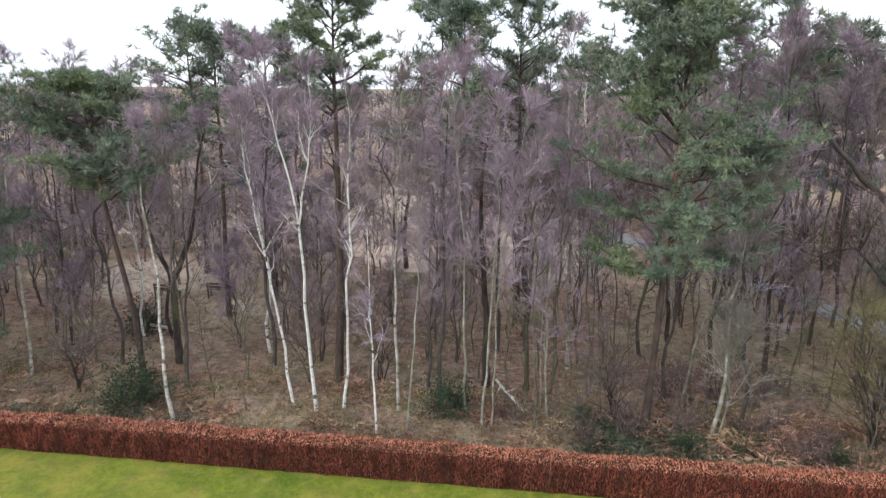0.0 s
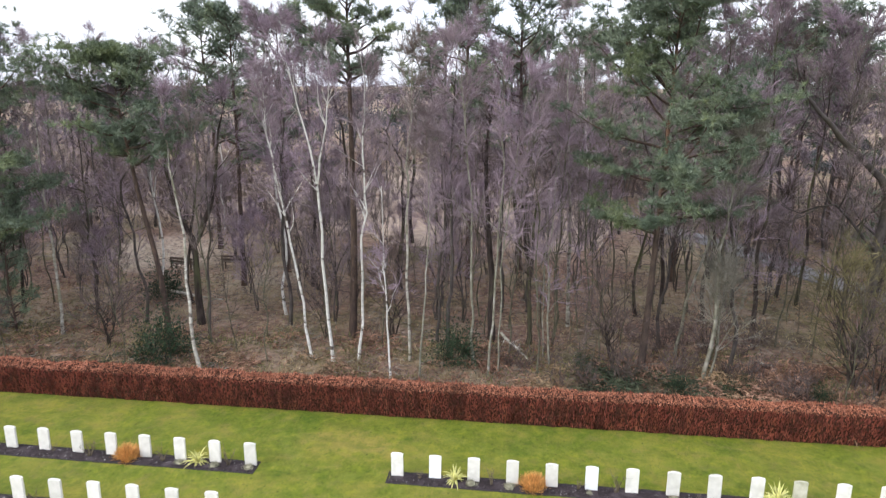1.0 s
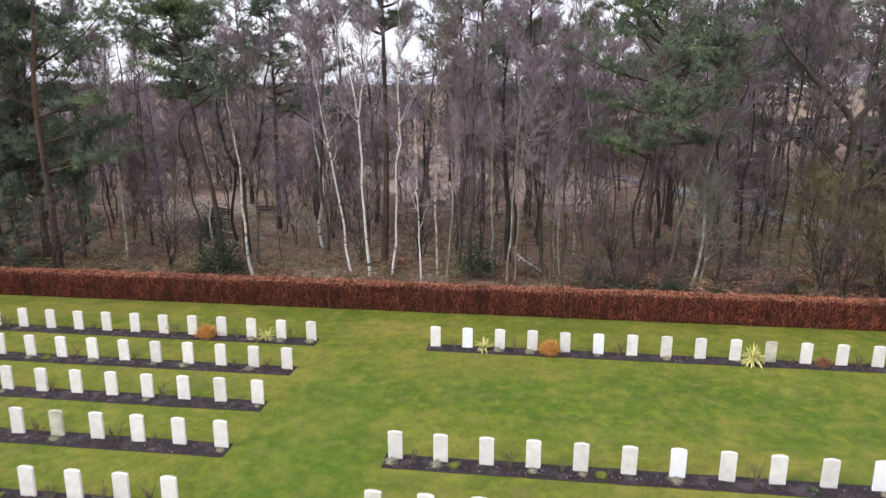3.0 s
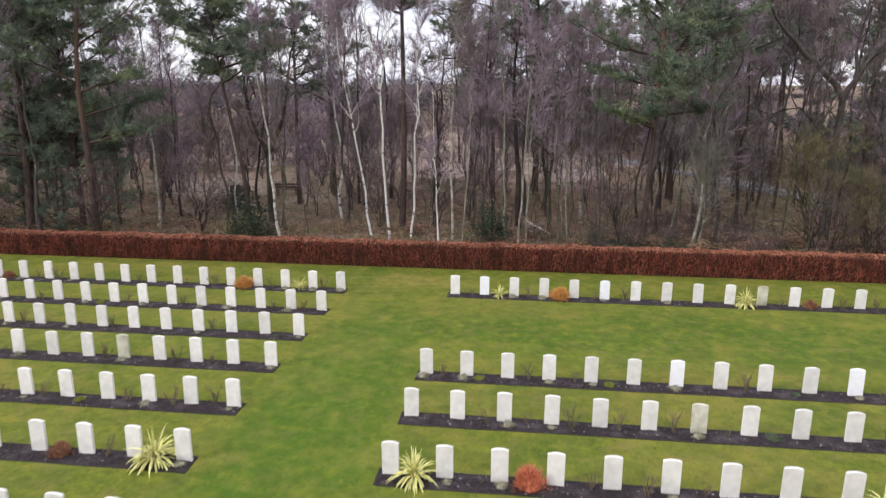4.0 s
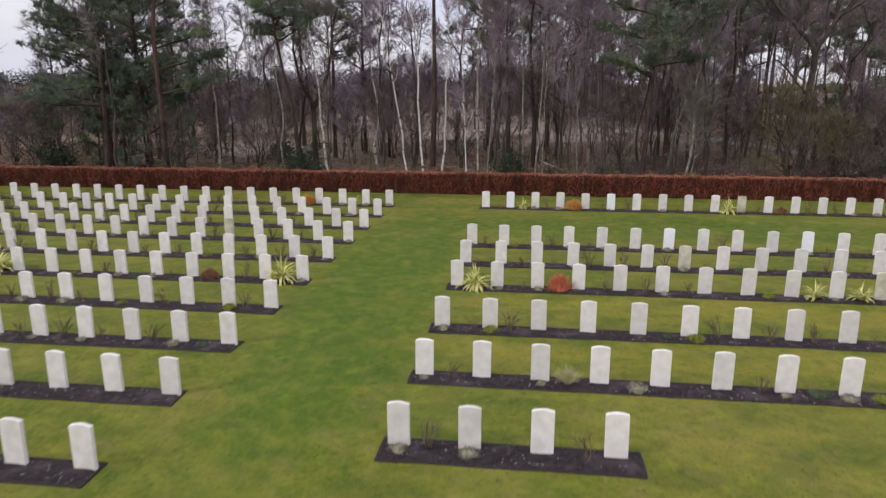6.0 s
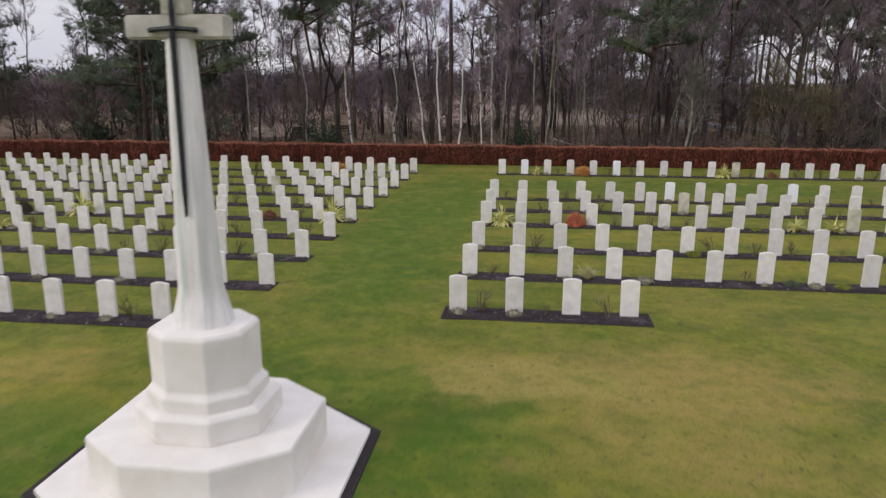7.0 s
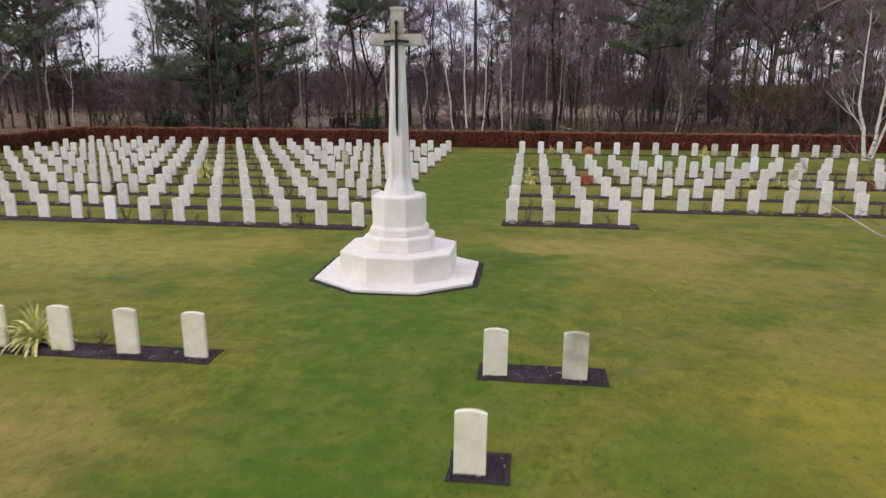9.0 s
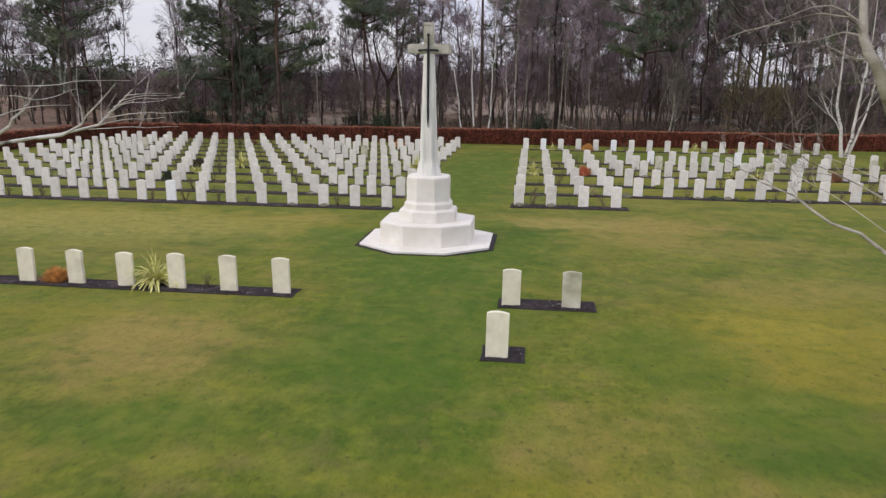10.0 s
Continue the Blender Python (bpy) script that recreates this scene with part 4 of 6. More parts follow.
FIXED = {
    ("r", 0, 9): "yucca", ("r", 0, 1): "small_yucca", ("l", 0, 1): "small_yucca", ("l", 5, 0): "yucca", ("r", 3, 0): "yucca", ("r", 3, 8): "small_yucca",
    ("l", 5, 8): "yucca", ("r", 5, 2): "straw", ("r", 0, 3): "orange", ("l", 0, 3): "orange", ("r", 3, 2): "red", ("r", 0, 11): "brown", ("l", 5, 2): "brown",
    ("r", 3, 12): "brown", ("l", 0, 12): "brown", ("r", 2, 7): "mossy", ("r", 5, 6): "mossy", ("l", 6, 9): "small_yucca", ("l", 7, 9): "dark", ("l", 5, 10): "dark", ("r", 3, 9): "small_yucca",
}
for blk, r, c, x, y in gaps:
    kind = FIXED.get((blk, r, c))
    last = (blk == "l" and c == LEFT_N - 1) or (blk == "r" and c == ROWS_RIGHT[r][1] - 1)
    if kind:
        plant(kind, x + rp.uniform(-0.06, 0.06), y, s=1.35 if (blk, r, c) == ("r", 3, 12) else 0.82 if kind == "yucca" and blk == "r" else 1.0)
    elif not last:
        t = rp.random()
        if t < 0.46:
            plant("rose", x + rp.uniform(-0.2, 0.2), y + rp.uniform(-0.08, 0.08), s=rp.uniform(0.7, 1.1))
        elif t < 0.68:
            plant("stems", x + rp.uniform(-0.25, 0.25), y + rp.uniform(-0.1, 0.05), s=rp.uniform(0.7, 1.2))
        elif t < 0.77:
            plant("mossy", x + rp.uniform(-0.3, 0.3), y - 0.08, s=rp.uniform(0.5, 0.9))
        elif t < 0.81:
            plant("lime", x + rp.uniform(-0.3, 0.3), y - 0.08, s=rp.uniform(0.6, 0.9))
    if rp.random() < 0.45:
        plant("tan", x - 0.5 * PITCH * (1 if blk == "r" else -1) + rp.uniform(-0.12, 0.12), y - 0.11, s=rp.uniform(0.8, 1.6))
plant("lime", 1.25, -12.22)
plant("lime", 6.15, -12.25)
plant("lime", -5.95, -11.33)
plant("tan", 4.35, -15.25, s=1.8)
plant("yucca", -7.93, -29.98, s=0.95)
plant("orange", -10.3, -30.05, s=0.7)
plant("rose", -6.7, -29.98, s=0.6)
plant("tan", 1.42, -30.12, s=0.5)


# ---------------------------------------------------------------- trees
def wander(rng, p, d, length, n, wob, up=0.0, droop=0.0):
    """A crooked path from p in direction d; up lifts it, droop bends its end down."""
    pts, d = [np.array(p, float)], np.array(d, float) / np.linalg.norm(d)
    for i in range(n):
        d = d + rng.normal(size=3) * wob + np.array((0, 0, up - droop * (i / n) ** 1.5))
        d /= np.linalg.norm(d)
        pts.append(pts[-1] + d * length / n)
    return np.array(pts)


def along(pts, t):
    k = t * (len(pts) - 1)
    i = min(int(k), len(pts) - 2)
    return pts[i] + (pts[i + 1] - pts[i]) * (k - i), pts[i + 1] - pts[i]


def side_dir(rng, axis_dir, lift):
    """A direction standing off an axis at the angle lift (0 along it, 1.57 square to it)."""
    a = axis_dir / (np.linalg.norm(axis_dir) + 1e-9)
    s = np.cross(a, rng.normal(size=3))
    s /= np.linalg.norm(s) + 1e-9
    return a * math.cos(lift) + s * math.sin(lift)


def bare_crown(rng, W, T, stems, limb_n, limb_len, start, sub_n, twig_n, twig_len, droop, twig_r=0.0082, limb_r=0.03, lift=0.8, up=0.08, segs=4, sides=3):
    """Leafless limbs on the stems into W, fine twigs into T."""
    P, Q, R = [], [], []
    for pts, r0, h in stems:
        for _ in range(limb_n):
            t = start + (1 - start) * rng.random() ** 0.85
            p, ax = along(pts, min(t, 0.995))
            ln = limb_len * (1.15 - t) * rng.uniform(0.6, 1.25) + 0.25
            limb = wander(rng, p, side_dir(rng, ax + np.array((0, 0, 0.3)), lift * rng.uniform(0.7, 1.2)), ln, segs, 0.14, up, droop * 0.12)
            rr = max(min(0.010, limb_r), min(limb_r * (1.25 - t), r0 * 0.6))
            W.tube(limb, np.linspace(rr, min(0.006, rr * 0.5), segs + 1), sides)
            for _s in range(sub_n):
                q, ax2 = along(limb, rng.uniform(0.25, 1.0))
                sub = wander(rng, q, side_dir(rng, ax2, rng.uniform(0.35, 0.95)), ln * rng.uniform(0.3, 0.62), 2, 0.2, up * 0.5, droop * 0.25)
                T.spikes(sub[:-1], sub[1:], (twig_r * 1.25, twig_r * 0.9))
                for _t in range(twig_n):
                    w, ax3 = along(sub, rng.uniform(0.1, 1.0))
                    d = side_dir(rng, ax3, rng.uniform(0.15, 0.75)) + np.array((0, 0, 0.12 - droop * 0.45))
                    d /= np.linalg.norm(d)
                    P.append(w)
                    Q.append(w + d * twig_len * rng.uniform(0.5, 1.3))
                    R.append(twig_r * rng.uniform(0.7, 1.2))
    T.slivers(P, Q, R)


def stem_radii(r0, n, tip=0.012):
    t = np.linspace(0, 1, n)
    return np.maximum(tip, r0 * (1 - t) ** 0.75 * (1 + 0.35 * np.exp(-t * 18)))


def smooth_line(pts, n):
    """Catmull-Rom through a few control points."""
    pts = [np.array(p, float) for p in pts]
    out = []
    for k in range(n + 1):
        u = k / n * (len(pts) - 1)
        i = min(int(u), len(pts) - 2)
        t = u - i
        a, p, q, b = pts[max(i - 1, 0)], pts[i], pts[i + 1], pts[min(i + 2, len(pts) - 1)]
        out.append(0.5 * (2 * p + (q - a) * t + (2 * a - 5 * p + 4 * q - b) * t * t + (3 * p - a - 3 * q + b) * t ** 3))
    return np.array(out)


def bare_tree_meshes(name, seed, stem_lines, radii, bark, twig, top=None, tip=0.012, wobble=0.035, **crown):
    """Trunk mesh and twig mesh of a leafless tree from its stems' control points."""
    rng = np.random.default_rng(seed)
    W, T, stems = Builder(), Builder(), []
    for line, r0 in zip(stem_lines, radii):
        n = max(8, int(np.linalg.norm(np.array(line[-1]) - np.array(line[0])) / 0.8))
        pts = smooth_line(line, n)
        pts[1:-1] += rng.normal(size=(len(pts) - 2, 3)) * wobble * np.array((1, 1, 0.3))
        W.tube(pts, stem_radii(r0, len(pts), tip), 8 if r0 > 0.09 else 6)
        stems.append((pts, r0, pts[-1][2]))
    bare_crown(rng, W, T, stems, **crown)
    if top:
        bare_crown(rng, W, T, stems[:1], **top)
    return W.mesh(name + "_trunk", bark, True), T.mesh(name + "_twigs", twig)


def straight_line(rng, h, lean, wob):
    """Control points of a stem that rises to h with some wander."""
    a = rng.random() * 2 * np.pi
    pts = [(0, 0, -0.25)]
    for k in (0.12, 0.25, 0.4, 0.55, 0.7, 0.85, 1.0):
        pts.append((math.cos(a) * lean * h * k + rng.normal() * wob * (0.25 + 0.75 * k), math.sin(a) * lean * h * k + rng.normal() * wob * (0.25 + 0.75 * k), h * k))
    return pts


BIRCH_CROWN = dict(limb_n=24, limb_len=2.7, start=0.30, sub_n=8, twig_n=14, twig_len=0.6, droop=0.35, lift=0.72, up=0.10)
SLIM_CROWN = dict(limb_n=18, limb_len=1.9, start=0.34, sub_n=6, twig_n=13, twig_len=0.5, droop=0.2, lift=0.62, up=0.12)
OAK_CROWN = dict(limb_n=14, limb_len=3.6, start=0.30, sub_n=9, twig_n=13, twig_len=0.55, droop=0.0, lift=0.95, up=0.05, limb_r=0.06)
THICKET_CROWN = dict(limb_n=7, limb_len=1.7, start=0.12, sub_n=4, twig_n=6, twig_len=0.55, segs=3, droop=0.05, lift=0.85, up=0.06, limb_r=0.02)


def variants(name, n, seed, h, r0, lean, wob, bark, twig, crown, stems=1):
    out = []
    for i in range(n):
        rng = np.random.default_rng(seed + i)
        lines = [straight_line(rng, h * rng.uniform(0.88, 1.08), lean, wob) for _ in range(stems)]
        out.append(bare_tree_meshes(name, seed + 50 + i, lines, [r0 * rng.uniform(0.8, 1.15) for _ in lines], bark, twig, **crown))
    return out


def pine_meshes(seed, h, r0, crown_from, spread, lean=(0, 0), limbs=34, density=5, subs=6, needles=11, size=1.0, bark=PINEBARK, flat=1.0):
    """Scots pine: bare lower trunk with dead snags, flat plates of needles above."""
    rng = np.random.default_rng(seed)
    W, L, N = Builder(), Builder(), Builder()
    line = [(0, 0, -0.3), (lean[0] * 0.15 + rng.normal() * 0.08, lean[1] * 0.15, h * 0.25), (lean[0] * 0.5 + rng.normal() * 0.15, lean[1] * 0.5 + rng.normal() * 0.15, h * 0.55),
            (lean[0] * 0.85, lean[1] * 0.85, h * 0.82), (lean[0], lean[1], h)]
    pts = smooth_line(line, 16)
    W.tube(pts, stem_radii(r0, 17, 0.03), 9)
    for _ in range(10):
        p, ax = along(pts, rng.uniform(0.12, crown_from + 0.05))
        W.tube(wander(rng, p, side_dir(rng, ax, 1.35), rng.uniform(0.4, 1.8), 3, 0.12, -0.03), (0.022, 0.016, 0.011, 0.005), 4)
    P, Q = [], []

    def clump(c, big):
        n = needles
        d = rng.normal(size=(n, 3)) + np.array((0, 0, 0.7))
        d /= np.linalg.norm(d, axis=1)[:, None]
        P.extend(c + d * 0.02)
        Q.extend(c + d * rng.uniform(0.16, 0.30, n)[:, None] * big * size)

    for k in range(limbs):
        t = crown_from + (1 - crown_from) * ((k + rng.random()) / limbs) ** 1.1
        p, ax = along(pts, min(t, 0.99))
        u = (t - crown_from) / (1 - crown_from)
        ln = spread * (0.75 + 0.5 * u - 0.95 * u * u) * rng.uniform(0.55, 1.25) + 0.3
        d = side_dir(rng, np.array((0, 0, 1.0)), min(1.45, 1.35 - 0.55 * u + 0.12 * (flat - 1)) + rng.normal() * 0.15)
        limb = wander(rng, p, d, ln, 6, 0.12, 0.05)
        L.tube(limb, np.linspace(max(0.02, 0.07 * (1.2 - u)), 0.012, 7), 4)
        for _s in range(subs):
            s0 = rng.uniform(0.25, 1.0)
            q, ax2 = along(limb, s0)
            dd = side_dir(rng, ax2, rng.uniform(0.4, 1.2))
            dd[2] = abs(dd[2]) * 0.4 + 0.05
            sub = wander(rng, q, dd, ln * rng.uniform(0.18, 0.42) + 0.15, 2, 0.15, 0.06)
            L.spikes([sub[0]], [sub[-1]], 0.014)
            for _c in range(density):
                c, _ = along(sub, rng.uniform(0.25, 1.0))
                clump(c + rng.normal(size=3) * np.array((0.16 * flat, 0.16 * flat, 0.05)), 1.15)
        clump(limb[-1], 1.2)
        clump(limb[-2], 1.1)
    for k in range(12):
        clump(pts[-1] + rng.normal(size=3) * np.array((0.25, 0.25, 0.2)), 1.2)
    P, Q = np.array(P), np.array(Q)
    N.slivers(P, Q, 0.017 * size)
    return W.mesh("pine_trunk", bark, True), N.mesh("pine_needles", NEEDLE), L.mesh("pine_limbs", PINEBARK, True)


placed = []


def tree(name, label, meshes, x, y, turn=0.0, s=1.0, group="", crown_label="", z=None, cat="tree"):
    """One tree of a trunk part and a crown part, standing on the land."""
    ob = tagged(new(name), label, cat, group)
    ob.matrix_basis = pose(x, y, ground_z(x, y) if z is None else z, 0, 0, turn) @ Matrix.Diagonal((s, s, s, 1))
    part("trunk", meshes[0], ob)
    part("crown", meshes[1], ob, crown_label)
    if len(meshes) > 2:
        part("branching", meshes[2], ob)
    placed.append((x, y))
    return ob


BIRCHES = variants("birch", 3, 100, 13.5, 0.08, 0.04, 0.3, GREYBARK, TWIG, dict(BIRCH_CROWN, limb_n=24, twig_n=12, twig_r=0.0092))
WHITES = variants("white_birch", 2, 130, 12.5, 0.062, 0.05, 0.3, WHITEBARK, TWIG, BIRCH_CROWN)
TALLS = variants("tall", 3, 160, 15.0, 0.09, 0.04, 0.3, BARK, DUSK, dict(BIRCH_CROWN, limb_n=26, start=0.56, limb_len=3.4, droop=0.1, twig_r=0.0105))
SLIMS = variants("slim", 3, 200, 11.5, 0.055, 0.05, 0.22, GREENBARK, TWIG, SLIM_CROWN)
DARKS = variants("dark", 3, 300, 12.0, 0.12, 0.05, 0.35, BARK, DUSK, OAK_CROWN)
SAPS = variants("sapling", 3, 400, 5.5, 0.028, 0.08, 0.18, GREENBARK, DARKTWIG, dict(SLIM_CROWN, limb_n=9, limb_len=1.3, sub_n=3, twig_n=6, twig_len=0.4))
THICKETS = variants("thicket", 3, 500, 3.6, 0.03, 0.22, 0.22, BARK, BRUSH, THICKET_CROWN, stems=5)
PINES = [pine_meshes(600, 15.0, 0.19, 0.23, 4.5, limbs=36, subs=9, density=4, needles=19, size=1.25), pine_meshes(601, 17.0, 0.21, 0.30, 4.6, (0.7, 0.2), 34, subs=9, density=4, needles=19, size=1.25),
         pine_meshes(602, 13.5, 0.17, 0.20, 4.4, (-0.6, 0.3), 36, subs=9, density=4, needles=19, size=1.25)]
FAR_PINES = [pine_meshes(620 + k, 16.0, 0.17, 0.36 + 0.08 * k, 3.4, (0.3 * k - 0.3, 0.2), 30, 4, 5, 11, 1.75) for k in range(3)]
BACK_PINES = [pine_meshes(640 + k, 15.0, 0.16, 0.48 + 0.06 * k, 3.6, (0.3, 0.2), 26, 4, 4, 10, 2.2) for k in range(2)]

L_BIRCH = "slender white-barked birch with bare purple twigs"
L_SLIM = "thin greenish bare tree at the wood's edge"
L_DARK = "dark-barked bare tree with spreading limbs"
L_PINE = "tall pine with dark green needle crown"

# the birches that stand behind the hedge, each with its own lean and fork
KEY = [
    (-18.1, 14.7, 0.10, [[(0, 0, -0.2), (0.1, 0, 4), (-0.2, 0.2, 8), (0.1, 0, 13.2)]]),
    (-9.7, 11.7, 0.11, [[(0, 0, -0.2), (-0.55, 0.5, 2.4), (-1.0, 1.4, 5.6), (-1.5, 1.6, 9.0), (-1.7, 1.8, 11.5)]]),
    (-5.3, 13.4, 0.085, [[(0, 0, -0.2), (-0.5, 0, 3.2), (-1.0, 0, 6.5), (-1.5, -0.2, 9.9), (-1.6, -0.2, 12.2)]]),
    (-4.3, 13.1, 0.095, [[(0, 0, -0.2), (-0.25, 0, 3.0), (-0.25, -0.3, 6.5), (-0.35, -0.45, 8.2), (-0.8, -0.5, 10.3), (-1.3, -0.5, 12.4), (-1.5, -0.5, 14.0)],
                        [(-0.33, -0.42, 7.7), (-0.05, -0.5, 9.2), (0.3, -0.6, 11.0), (0.25, -0.5, 13.3)]]),
    (-3.25, 13.4, 0.085, [[(0, 0, -0.2), (0.2, 0, 2.5), (0.35, -0.3, 5.2), (0.55, -0.3, 6.8), (0.4, -0.4, 9.3), (0.6, -0.4, 11.0), (0.4, -0.3, 13.4)]]),
    (-1.6, 12.0, 0.07, [[(0, 0, -0.2), (-0.05, 0, 2), (-0.15, 0.1, 4.2), (-0.3, 0.3, 8.0)]]),
    (-1.0, 13.5, 0.095, [[(0, 0, -0.2), (-0.1, 0, 3.5), (-0.05, -0.2, 7.0), (0.1, -0.2, 10.5), (0.35, -0.2, 14.3)]]),
    (-0.4, 12.3, 0.065, [[(0, 0, -0.2), (0.15, 0.1, 3), (0.3, 0.4, 6.5), (0.2, 0.6, 10.5)]]),
    (1.7, 13.4, 0.08, [[(0, 0, -0.2), (-0.05, 0, 3), (-0.15, -0.1, 7.0), (-0.6, -0.2, 11.7), (-0.7, -0.2, 13.2)]]),
    (2.55, 12.7, 0.08, [[(-0.12, 0, -0.2), (0.0, 0, 2), (0.15, 0.2, 5.5), (0.3, 0.1, 9.0), (0.2, 0.1, 12.5)], [(0.22, 0.1, -0.2), (0.32, 0, 2.3), (0.4, 0.2, 6), (0.9, 0.3, 9.5), (1.2, 0.2, 12)]]),
    (5.0, 13.4, 0.07, [[(0, 0, -0.2), (-0.15, 0, 2), (-0.2, 0.3, 5), (0.0, 0.5, 9)], [(-0.3, 1.2, -0.2), (-0.35, 1.2, 3), (-0.3, 1.3, 7.5)]]),
    (6.0, 19.0, 0.12, [[(0, 0, -0.2), (-0.1, -0.3, 4), (-0.4, -0.9, 8), (-0.6, -1.2, 11.2), (-0.5, -1.2, 15.5)]]),
    (11.1, 13.0, 0.11, [[(0, 0, -0.2), (0.25, 0, 2.5), (0.2, -0.1, 5.6), (0.4, -0.2, 8.2), (0.9, -0.2, 10)], [(0.15, 0, -0.2), (0.5, 0.2, 1.8), (0.3, 0.2, 4.4)]]),
    (10.55, 15.8, 0.09, [[(0, 0, -0.2), (0.35, 0, 2.5), (0.9, 0, 5.0), (1.5, 0.2, 7.5), (1.9, 0.2, 9.5)]]),
]
for i, (x, y, r0, lines) in enumerate(KEY):
    light = i in (5, 10)
    crown = dict(BIRCH_CROWN, limb_n=20, limb_len=2.2, twig_n=14, start=0.42) if not light else dict(SLIM_CROWN, limb_n=10)
    if i == 1:
        crown = dict(crown, limb_n=7, start=0.6)
    if i == 12:
        crown = dict(BIRCH_CROWN, limb_n=34, limb_len=3.2, start=0.32, droop=0.5, sub_n=9, twig_n=14)
    if len(lines) > 1:
        crown["limb_n"] = int(crown["limb_n"] * 0.65)
    ms = bare_tree_meshes("edge_birch", 700 + i, lines, [r0 * 0.78] + [r0 * 0.52] * (len(lines) - 1), WHITEBARK if i in (2, 3, 4, 5) else DULLBIRCH if i in (7, 8, 9, 10, 12, 13) else BIRCH, GREYTWIG if i == 12 else TWIG, **crown)
    tree("birch_tree", "forked white birch with bare twigs behind the hedge" if len(lines) > 1 else L_BIRCH, ms, x, y, group="birches along the hedge")

# dark trees and pines that can be told apart
OAK = [[(0, 0, -0.3), (-0.05, 0, 2.0), (-0.1, 0, 4.2), (-0.9, 0.1, 5.8), (-1.3, 0.2, 8.0), (-1.0, 0.2, 11.0)], [(-0.1, 0, 4.1), (0.65, 0, 5.5), (1.15, 0.1, 7.2), (1.5, 0.1, 9.4), (2.1, 0, 11.3)]]
tree("dark_tree", "dark forked bare tree in the wood", bare_tree_meshes("forked", 740, OAK, [0.2, 0.15], BARK, TWIG, **dict(OAK_CROWN, start=0.42)), -12.3, 17.2)
BIGOAK = [[(0, 0, -0.3), (0.1, 0, 2.5), (0.0, 0, 5.0), (0.1, 0, 7.5), (-1.3, -0.1, 8.9), (-2.6, -0.2, 10.2), (-3.8, -0.2, 11.6), (-4.4, -0.2, 13.2)],
          [(0.1, 0, 7.2), (0.7, 0, 8.4), (1.4, 0, 9.4), (3.1, 0, 10.6), (4.4, 0, 11.8)], [(0.7, 0, 8.4), (0.6, 0.1, 10.0), (1.0, 0.2, 12.8)],
          [(0.05, 0, 4.9), (-0.6, -0.2, 5.4), (-2.1, -0.4, 6.9), (-3.4, -0.5, 6.5), (-4.3, -0.5, 6.9)]]
tree("oak_tree", "old bare tree with long crooked limbs", bare_tree_meshes("oak", 741, BIGOAK, [0.26, 0.16, 0.11, 0.085], GREYBARK, DARKTWIG, **dict(OAK_CROWN, limb_n=9)), 18.6, 16.6)
tree("dark_tree", L_DARK, bare_tree_meshes("thick", 742, [[(0, 0, -0.3), (0.0, 0, 3), (-0.25, 0.1, 6), (-0.3, 0.2, 9.5), (0.2, 0.2, 12)]], [0.17], BARK, DARKTWIG, **SLIM_CROWN), 2.3, 16.3)
tree("pine_tree", "tall pine with straight brown trunk", pine_meshes(610, 16.6, 0.19, 0.62, 2.6, (0.1, 0.2), 34, 7, 8, 17, 1.0), -4.2, 16.0)
tree("pine_tree", "broad pine with orange upper trunk and full green crown", pine_meshes(611, 15.6, 0.155, 0.36, 4.6, (0.5, 0.0), 46, 7, 12, 24, 0.95, ORANGEBARK), 8.75, 13.8)
tree("pine_tree", "leaning pine with layered green crown", pine_meshes(612, 12.6, 0.15, 0.58, 3.3, (-1.7, 0.2), 22, 8, 13, 19, 1.0, PINEBARK, 2.0), -12.6, 14.6)
PLATES = [pine_meshes(660 + k, 15.5 - k, 0.2, 0.27, 4.9, (0.5 - k, -0.4), 17, 8, 16, 20, 1.0, PINEBARK, 2.2) for k in range(2)]
for x, y, k, turn in ((-20.7, 12.8, 0, 20), (-25.0, 13.2, 1, 200)):
    tree("pine_tree", "tall pine with broad level plates of green needles", PLATES[k], x, y, turn=turn, group="pines in the wood")
for i, (x, y, k) in enumerate(((-23.0, 15.0, 2), (-40.6, 14.3, 1), (-44.0, 17.0, 2))):
    tree("pine_tree", L_PINE, PINES[k], x, y, turn=i * 77 % 360, s=0.92 + 0.05 * (i % 4), group="pines in the wood")
for i, (x, y, s) in enumerate(((-29.5, 31.0, 1.05), (-24.5, 30.0, 1.0), (-33.0, 37.0, 1.1))):
    tree("birch_tree", "tall grey-barked birch with a purple haze of twigs", BIRCHES[i % 3], x, y, turn=i * 61, s=s, group="birches in the wood")
for i, (x, y, k) in enumerate(((-12.9, 24.0, 1), (0.4, 26.0, 1), (3.4, 27.5, 2), (18.8, 34.0, 1), (24.6, 36.0, 0), (27.5, 33.0, 2), (-1.5, 31.0, 2), (12.5, 27.0, 0), (30.5, 24.0, 1), (-18.0, 32.0, 2))):
    tree("pine_tree", L_PINE, FAR_PINES[k], x, y, turn=i * 97 % 360, s=0.95 + 0.05 * (i % 4), group="pines in the wood")

